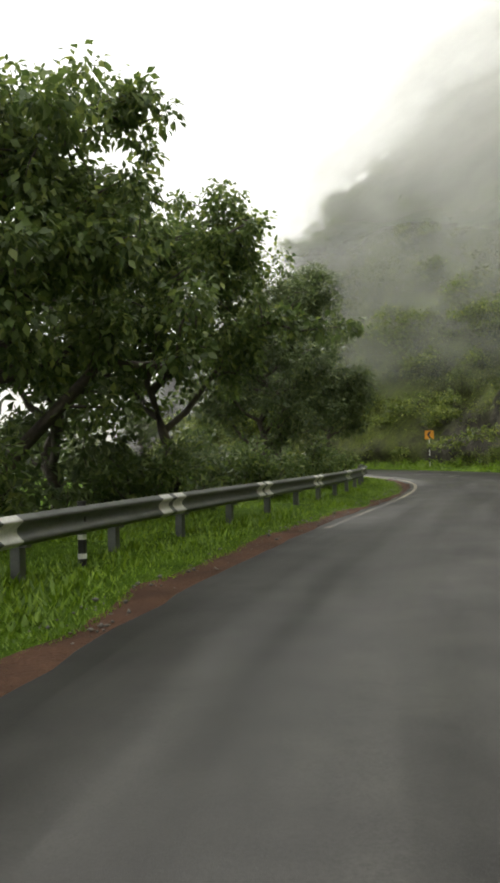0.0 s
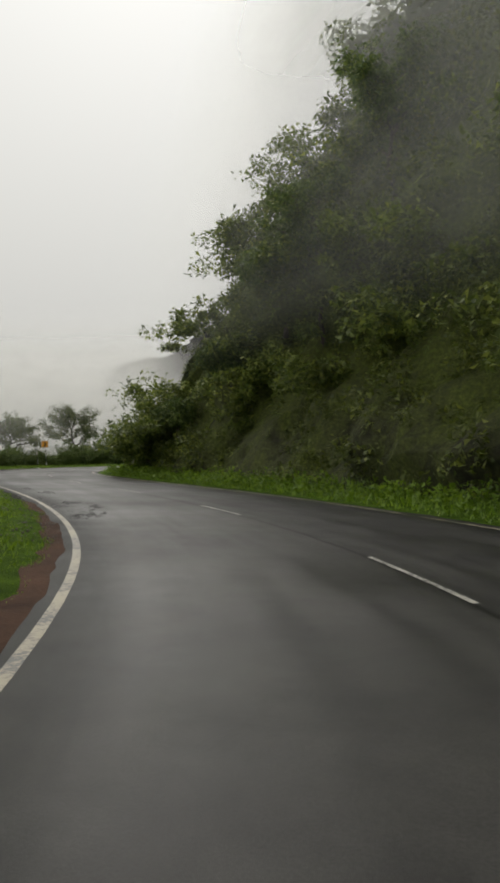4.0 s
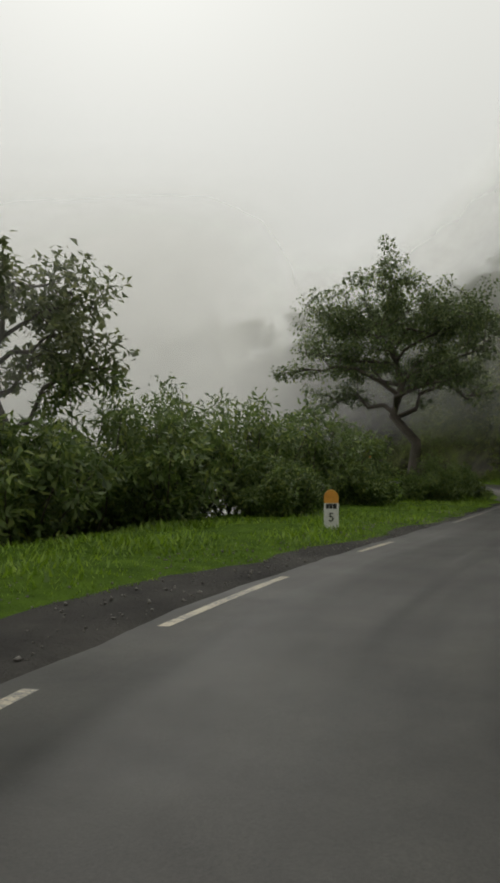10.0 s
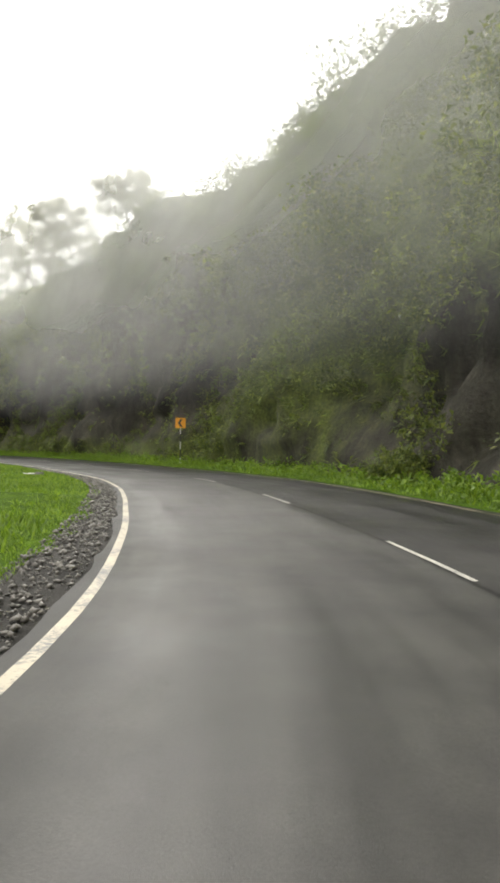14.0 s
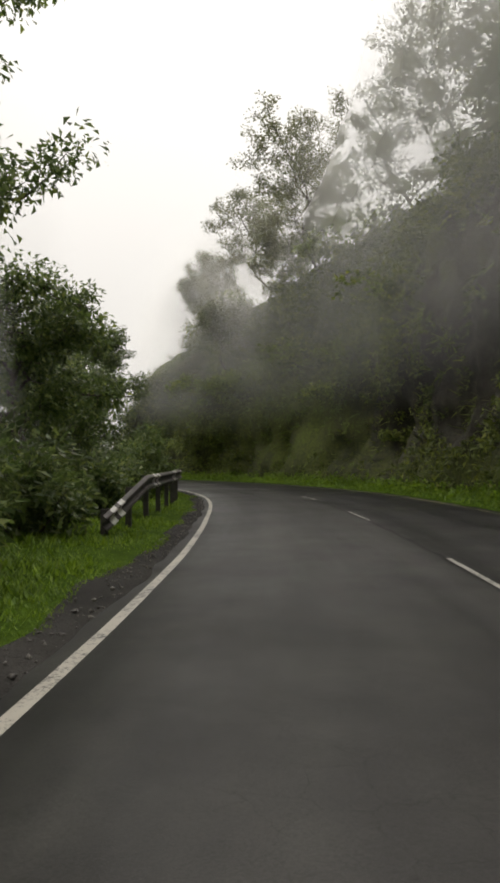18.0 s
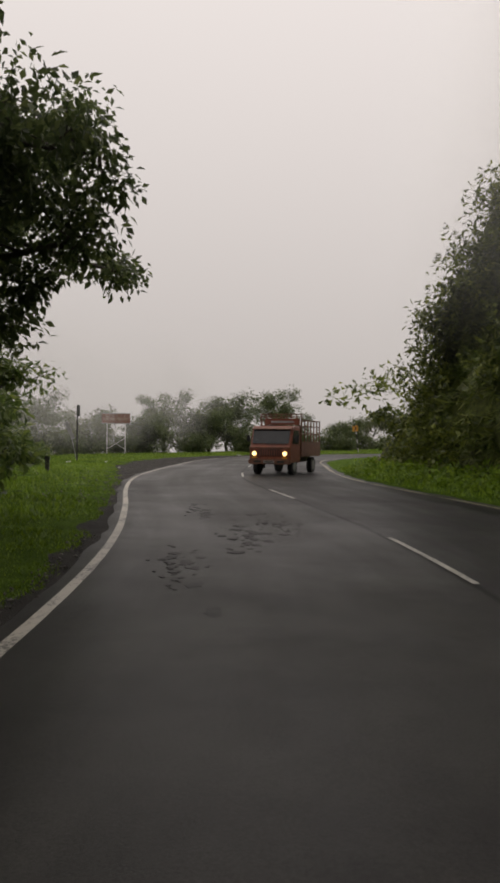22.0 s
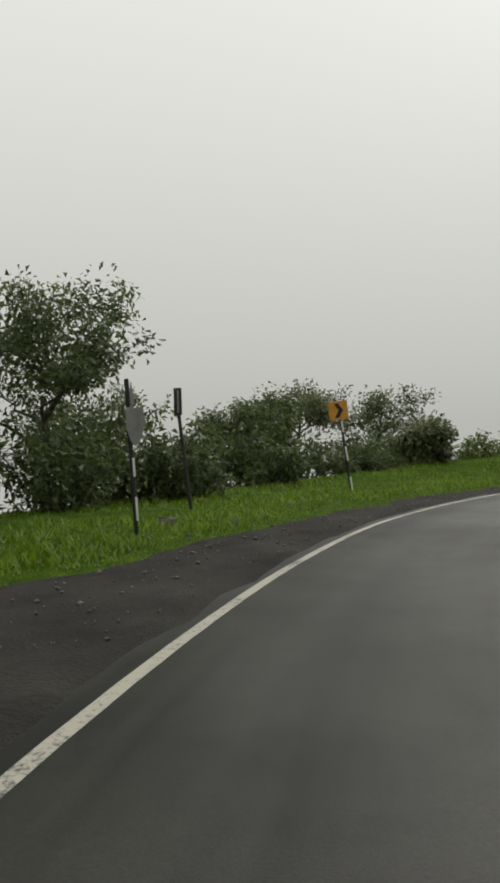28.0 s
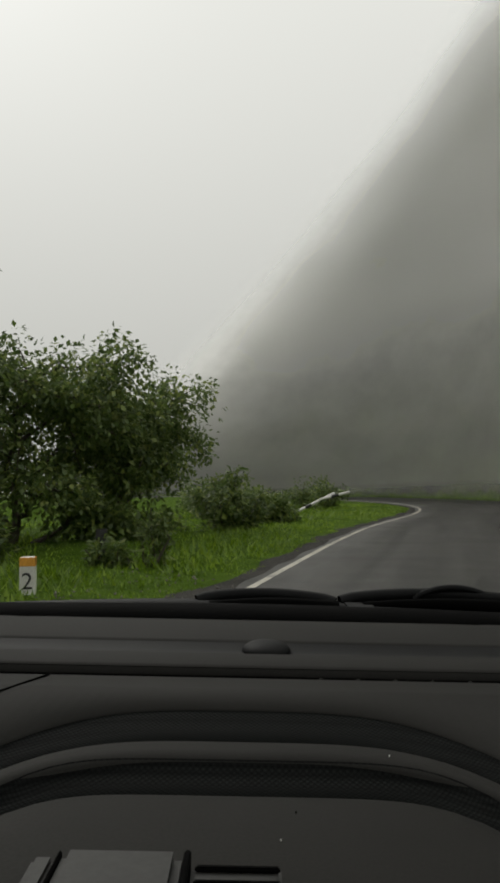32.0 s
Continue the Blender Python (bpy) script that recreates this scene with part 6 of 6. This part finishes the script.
for i, (s, off, w, d) in enumerate(((22.75, 0.9, 2.2, 0.5), (22.95, 1.7, 2.4, 0.6), (23.1, 2.3, 2.6, 0.6), (23.3, 1.3, 2.4, 0.5), (20.75, 1.9, 2.2, 0.4), (20.95, 2.8, 2.0, 0.4))):
    patch(s, off, w, d, WORN, "scuffed patch in the wet asphalt", seed=40 + i)

# ---------------------------------------------------------------- the small truck
CAB = surface("orange_red_truck_paint", (0.17, 0.046, 0.026), (0.26, 0.078, 0.042), 3, 0.45, fine=60, relief=0.1)
RUBBER = surface("black_rubber", (0.012, 0.012, 0.012), (0.03, 0.03, 0.03), 8, 0.8, fine=60, relief=0.4)
DARKGLASS = surface("dark_windscreen_glass", (0.012, 0.014, 0.015), (0.02, 0.022, 0.024), 2, 0.08, fine=5, relief=0.0)
LAMP = glow("lit_headlamp", (1.0, 0.66, 0.24), 4.0)
BROWNPAINT = surface("brown_truck_body_paint", (0.13, 0.06, 0.035), (0.22, 0.10, 0.06), 5, 0.6, fine=40, relief=0.3)


def wheel(parent, x, y, r=0.29, w=0.17):
    tyre = part("wheel", rod(bmesh.new(), (x, y - w / 2, r), (x, y + w / 2, r), r, sides=24), RUBBER, parent, "black tyre")
    side = 1 if y > 0 else -1
    part("rim", rod(bmesh.new(), (x, y + side * (w / 2 - 0.01), r), (x, y + side * (w / 2 + 0.012), r), r * 0.6, sides=18), GREY, tyre, "grey steel rim")


def truck(x, y, turn_):
    """Front faces local +x."""
    ob = empty("mini_truck", pose(x, y, 0, 0, 0, turn_), "small orange-brown truck with lit headlamps and a railed cargo bed", "truck")
    prof = [(0.0, 0.42), (0.03, 0.95), (-0.06, 1.05), (-0.27, 1.64), (-0.36, 1.70), (-1.05, 1.70), (-1.12, 0.42)]
    cab = part("cab", slab(prof, 1.5, 0.03), CAB, ob)
    cab.matrix_basis = Matrix.Translation((0, -0.75, 0))
    ws = part("windscreen", slab([(-0.055, 1.08), (-0.04, 1.085), (-0.235, 1.60), (-0.25, 1.595)], 1.34, 0.0), DARKGLASS, ob, "dark windscreen")
    ws.matrix_basis = Matrix.Translation((0.012, -0.67, 0))
    for y0 in (-0.757, 0.745):
        part("side_window", slab([(-0.2, 1.08), (-0.9, 1.08), (-0.9, 1.55), (-0.34, 1.55)], 0.012), DARKGLASS, ob, "dark side window").matrix_basis = Matrix.Translation((0, y0, 0))
    part("sun_visor", slab([(-0.27, 1.60), (-0.14, 1.57), (-0.13, 1.60), (-0.27, 1.66)], 1.44, 0.006), BROWNPAINT, ob, "brown sun visor").matrix_basis = Matrix.Translation((0, -0.72, 0))
    part("grille", boxed(0.0, -0.40, 0.66, 0.042, 0.40, 0.90, 0.01), BLACK, ob)
    for k in range(9):
        part("grille_bar", boxed(0.036, -0.37 + k * 0.0875, 0.67, 0.052, -0.33 + k * 0.0875, 0.89, 0.003), CAB, ob)
    part("trim_band", boxed(0.0, -0.74, 0.925, 0.045, 0.74, 0.965, 0.006), BROWNPAINT, ob, "dull brown trim strip")
    part("bumper", boxed(-0.05, -0.77, 0.37, 0.10, 0.77, 0.55, 0.03), BROWNPAINT, ob)
    for yy in (-0.56, 0.30):
        part("bumper_slot", boxed(0.09, yy, 0.43, 0.105, yy + 0.26, 0.50, 0.004), BLACK, ob)
    part("number_plate", boxed(0.10, -0.20, 0.41, 0.112, 0.20, 0.50, 0.004), GREY, ob)
    part("writing_bar", boxed(0.111, -0.15, 0.44, 0.116, 0.15, 0.47), BLACK, ob)
    for yy in (-0.56, 0.56):
        h = part("headlamp", rod(bmesh.new(), (0.0, yy, 0.74), (0.05, yy, 0.74), 0.10, 0.095, 16), GREY, ob)
        part("lens", rod(bmesh.new(), (0.05, yy, 0.74), (0.062, yy, 0.74), 0.075, 0.07, 16), LAMP, h, "lit warm headlamp lens")
        part("indicator", boxed(0.02, yy - 0.09, 0.57, 0.06, yy + 0.09, 0.63, 0.006), AMBER, ob)
        m = part("mirror", boxed(-0.28, yy * 1.62 - 0.06, 1.15, -0.22, yy * 1.62 + 0.06, 1.38, 0.015), BLACK, ob)
        part("mirror_arm", rod(bmesh.new(), (-0.25, yy * 1.33, 1.3), (-0.25, yy * 1.62, 1.3), 0.012), BLACK, m)
    for k in (-0.25, 0.2):
        part("wiper", rod(bmesh.new(), (-0.035, k, 1.09), (-0.10, k + 0.30, 1.25), 0.009, sides=6), BLACK, ob)
    part("bed_floor", boxed(-3.5, -0.78, 0.62, -1.18, 0.78, 0.72, 0.01), BROWNPAINT, ob)
    for yy in (-0.78, 0.74):
        part("bed_side", boxed(-3.5, yy, 0.72, -1.18, yy + 0.04, 1.15, 0.008), BROWNPAINT, ob)
        for k in range(7):
            xx = -3.47 + k * 0.375
            part("stake", boxed(xx, yy, 1.15, xx + 0.045, yy + 0.04, 1.92, 0.004), BROWNPAINT, ob)
        for zz in (1.42, 1.68, 1.9):
            part("rail", boxed(-3.5, yy + 0.004, zz, -1.18, yy + 0.036, zz + 0.045, 0.004), BROWNPAINT, ob)
    part("head_board", boxed(-1.22, -0.78, 0.72, -1.16, 0.78, 1.70, 0.008), BROWNPAINT, ob)
    part("name_board", boxed(-1.14, -0.60, 1.76, -1.10, 0.72, 1.98, 0.008), CAB, ob)
    part("writing_bar", boxed(-1.104, -0.36, 1.83, -1.094, 0.50, 1.90), GREY, ob)
    for zz in (1.70, 2.03, 2.12):
        part("top_rail", boxed(-1.2, -0.80, zz, -1.14, 0.80, zz + 0.035, 0.006), BROWNPAINT, ob)
    for k in range(9):
        yy = -0.79 + k * 0.1925
        part("stake", boxed(-1.2, yy, 1.7, -1.15, yy + 0.035, 2.15, 0.004), BROWNPAINT, ob)
    part("tailgate", boxed(-3.54, -0.78, 0.72, -3.5, 0.78, 1.15, 0.008), BROWNPAINT, ob)
    part("chassis", boxed(-3.4, -0.4, 0.4, -0.1, 0.4, 0.62, 0.02), BLACK, ob)
    for xx in (-0.55, -2.75):
        for yy in (-0.64, 0.64):
            wheel(ob, xx, yy)
    part("mudflap", boxed(-0.92, -0.72, 0.2, -0.9, -0.5, 0.5, 0.004), BLACK, ob)
    return ob


truck(-149.1, 188.5, -24)
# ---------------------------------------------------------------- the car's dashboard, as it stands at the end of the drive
# dash colours are near black: shade of the car roof, not built, is put in
VINYL = surface("shade_darkened_dash_vinyl", (0.0112, 0.0108, 0.0098), (0.0178, 0.0172, 0.0155), 2.0, 0.75, fine=420, relief=0.25, depth=0.0006, spec=0.12)
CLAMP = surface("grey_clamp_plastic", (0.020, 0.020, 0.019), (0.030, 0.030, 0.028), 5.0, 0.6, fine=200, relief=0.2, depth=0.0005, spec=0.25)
VINYL_DARK = surface("dark_plastic_and_ledge_shade", (0.004, 0.004, 0.0045), (0.008, 0.0085, 0.0085), 4.0, 0.6, fine=300, relief=0.3, depth=0.0006, spec=0.1)


SEAL = surface("black_seal_and_slot_shade", (0.0012, 0.0012, 0.0012), (0.0025, 0.0025, 0.0025), 4.0, 0.8, fine=300, relief=0.2, depth=0.0004, spec=0.02)


def knurled():
    """Dark soft plastic with a fine diamond grain."""
    m, n, l, b = principled("knurled_dash_band")
    co = n.new("ShaderNodeTexCoord")
    mp = n.new("ShaderNodeMapping")
    mp.inputs["Rotation"].default_value = (0, 0, radians(45))
    mp.inputs["Scale"].default_value = (260, 260, 260)
    v = n.new("ShaderNodeTexVoronoi")
    v.inputs["Randomness"].default_value = 0.0
    l.new(co.outputs["Object"], mp.inputs["Vector"])
    l.new(mp.outputs[0], v.inputs["Vector"])
    v.inputs["Scale"].default_value = 1.0
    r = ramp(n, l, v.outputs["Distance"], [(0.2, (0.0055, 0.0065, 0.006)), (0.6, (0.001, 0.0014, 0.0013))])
    l.new(r.outputs[0], b.inputs["Base Color"])
    b.inputs["Roughness"].default_value, b.inputs["Specular IOR Level"].default_value = 0.85, 0.08
    bump(n, l, v.outputs["Distance"], b, 0.6, 0.002)
    return m


KNURL = knurled()
END = ROWS[-1]
BASE = pose(END[1], END[2], EYE, 0, 0, END[5]) @ pose(0, 0, 0, 0, 1.6, 0) @ pose(0, 0, -EYE)
dash = empty("car_dashboard", BASE, "warm grey moulded car dashboard with dark knurled bands", "dashboard")
HALF = 0.66


def dash_sheet(name, rows, mat, label="", sag=0.0, power=2.0, reach=0.22, half=HALF, n=97, thick=0.02):
    """A moulded sheet from (distance, height) rows; sag bows its sides towards the seat."""
    xs = np.linspace(-half, half, n)
    v = []
    for d, z, *share in rows:
        bow = (share[0] if share else 1.0) * sag * np.abs(xs / reach) ** power
        v.append(np.stack([xs, np.maximum(d - np.minimum(bow, 0.30), 0.2), np.full(n, z) - np.minimum(bow, 0.3) * 0.06], 1))
    v += [r - [0, 0, thick] for r in v[::-1]]
    v.append(v[0])
    me = arrays(name, np.stack(v).reshape(-1, 3), grid_faces(len(v), n)[:, ::-1])
    return put(name, me, mat, dash, label, True)


Z = EYE - 0.22
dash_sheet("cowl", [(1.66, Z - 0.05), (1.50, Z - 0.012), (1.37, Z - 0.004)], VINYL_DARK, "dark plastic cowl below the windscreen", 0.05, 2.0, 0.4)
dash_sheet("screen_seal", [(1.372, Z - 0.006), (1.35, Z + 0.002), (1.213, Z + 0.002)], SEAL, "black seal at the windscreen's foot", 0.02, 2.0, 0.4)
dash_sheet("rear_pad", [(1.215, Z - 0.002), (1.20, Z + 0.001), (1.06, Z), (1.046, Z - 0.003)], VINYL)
# the step's shadow band is put into its colour by the dark material
dash_sheet("ledge", [(1.048, Z - 0.002), (1.03, Z - 0.008), (0.998, Z - 0.008), (0.984, Z - 0.003)], VINYL_DARK, "step along the rear pad, coloured dark as its shadow")
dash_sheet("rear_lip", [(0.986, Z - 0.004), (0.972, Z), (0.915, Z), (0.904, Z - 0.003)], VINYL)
# slot face and floor coloured black, in place of the recess's own shade
dash_sheet("vent_slot", [(0.905, Z - 0.002), (0.902, Z - 0.030), (0.850, Z - 0.032)], SEAL, "defroster slot with walls coloured black as deep shade")
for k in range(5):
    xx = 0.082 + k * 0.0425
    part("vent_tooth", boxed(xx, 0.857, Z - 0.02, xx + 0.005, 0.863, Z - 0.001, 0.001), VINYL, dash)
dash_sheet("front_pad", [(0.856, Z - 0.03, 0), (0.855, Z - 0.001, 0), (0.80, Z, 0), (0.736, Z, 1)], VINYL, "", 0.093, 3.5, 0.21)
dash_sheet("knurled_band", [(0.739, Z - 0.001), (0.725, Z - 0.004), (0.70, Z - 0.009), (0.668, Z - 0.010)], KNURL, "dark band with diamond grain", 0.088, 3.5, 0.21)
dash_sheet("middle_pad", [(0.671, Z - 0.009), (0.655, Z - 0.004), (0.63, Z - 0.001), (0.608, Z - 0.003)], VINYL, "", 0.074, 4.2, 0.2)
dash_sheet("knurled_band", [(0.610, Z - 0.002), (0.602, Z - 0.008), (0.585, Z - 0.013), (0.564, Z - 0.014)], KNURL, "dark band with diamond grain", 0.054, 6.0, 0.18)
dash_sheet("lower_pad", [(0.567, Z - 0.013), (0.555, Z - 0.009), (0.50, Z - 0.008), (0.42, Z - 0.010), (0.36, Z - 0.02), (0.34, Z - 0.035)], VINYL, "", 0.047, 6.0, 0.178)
bm = bmesh.new()
bmesh.ops.create_uvsphere(bm, u_segments=32, v_segments=16, radius=1.0)
bmesh.ops.transform(bm, matrix=Matrix.Translation((0.026, 1.022, Z - 0.006)) @ Matrix.Diagonal((0.033, 0.036, 0.013, 1)), verts=bm.verts)
part("sensor_pod", bm, VINYL_DARK, dash, "dark half-round sensor housing", True)
part("seam", rod(bmesh.new(), (-0.262, 0.765, Z + 0.0004), (-0.222, 0.852, Z + 0.0004), 0.0011, sides=6), SEAL, dash, "fine dark panel seam")
for xx, yy, zz, r, m in ((0.118, 0.622, Z - 0.001, 0.0006, WHITE), (0.036, 0.530, Z - 0.008, 0.0007, SEAL), (0.024, 0.489, Z - 0.008, 0.0005, WHITE)):
    part("dust_speck", rod(bmesh.new(), (xx, yy, zz - 0.001), (xx, yy, zz + 0.001), r * 0.7, sides=8), m, dash)
part("carcass", boxed(-0.5, 0.62, Z - 0.085, 0.5, 1.25, Z - 0.045, 0.015), BLACK, dash, "plain black under-structure")
for yy in (0.75, 1.15):
    part("foot", rod(bmesh.new(), (0, yy, -0.01), (0, yy, Z - 0.07), 0.02), BLACK, dash)

holder = empty("phone_clamp", BASE, "grey plastic phone clamp with slotted jaw lying on the dashboard", "phone holder")
part("jaw", boxed(-0.104, 0.36, Z - 0.012, -0.035, 0.444, Z + 0.008, 0.005), CLAMP, holder, "pale grey clamp jaw")
part("hinge", boxed(-0.1065, 0.36, Z - 0.012, -0.1045, 0.443, Z + 0.006, 0.0008), SEAL, holder)
part("side_grip", boxed(-0.121, 0.36, Z - 0.012, -0.107, 0.441, Z + 0.004, 0.003), CLAMP, holder)
part("stop", boxed(-0.034, 0.36, Z - 0.012, -0.030, 0.4445, Z + 0.007, 0.001), SEAL, holder)
part("rear_plate", boxed(-0.0295, 0.36, Z - 0.012, 0.022, 0.442, Z + 0.001, 0.003), CLAMP, holder)
for k in range(3):
    part("slot_rib", boxed(-0.027, 0.399 + k * 0.0155, Z + 0.0005, 0.021, 0.403 + k * 0.0155, Z + 0.004, 0.001), SEAL, holder)


def wiper(x0, x1, d, z, rise, hoop):
    """A low blade and its arm at the screen's foot; hoop: where a raised arm bows above the blade."""
    w = empty("windscreen_wiper", BASE, "black windscreen wiper resting at the screen's foot", "wiper")
    ts = np.linspace(0, 1, 16)
    k = [(x0 + (x1 - x0) * q, d + 0.03 * math.sin(math.pi * q), z + rise * math.sin(math.pi * q) ** 0.5) for q in ts]
    put("blade", tubes_mesh("blade", [(k, np.full(16, 0.012))], 8), VINYL_DARK, w, smooth=True)
    arm = [(x0 + (x1 - x0) * q, d - 0.05, z - 0.004 + rise * 0.7 * math.sin(math.pi * q)) for q in np.linspace(0.1, 1, 10)]
    put("arm", tubes_mesh("arm", [(arm, np.linspace(0.009, 0.016, 10))], 8), SEAL, w, smooth=True)
    part("pivot", rod(bmesh.new(), (x1 - 0.02, d - 0.04, z - 0.02), (x1 - 0.02, d - 0.04, z + 0.012), 0.013), SEAL, w)
    part("spacer", boxed(x0, d - 0.16, z - 0.02, x0 + 0.06, d - 0.03, z + 0.004, 0.005), VINYL_DARK, w)
    if hoop:
        h = [(hoop[0] + (hoop[1] - hoop[0]) * q, d + 0.02, z + 0.004 + 0.024 * math.sin(math.pi * q) ** 0.7) for q in ts]
        put("raised_arm", tubes_mesh("raised_arm", [(h, np.full(16, 0.0065))], 8), VINYL_DARK, w, smooth=True)


wiper(-0.10, 0.17, 1.47, Z - 0.012, 0.011, None)
wiper(0.18, 0.56, 1.48, Z - 0.010, 0.013, (0.33, 0.49))
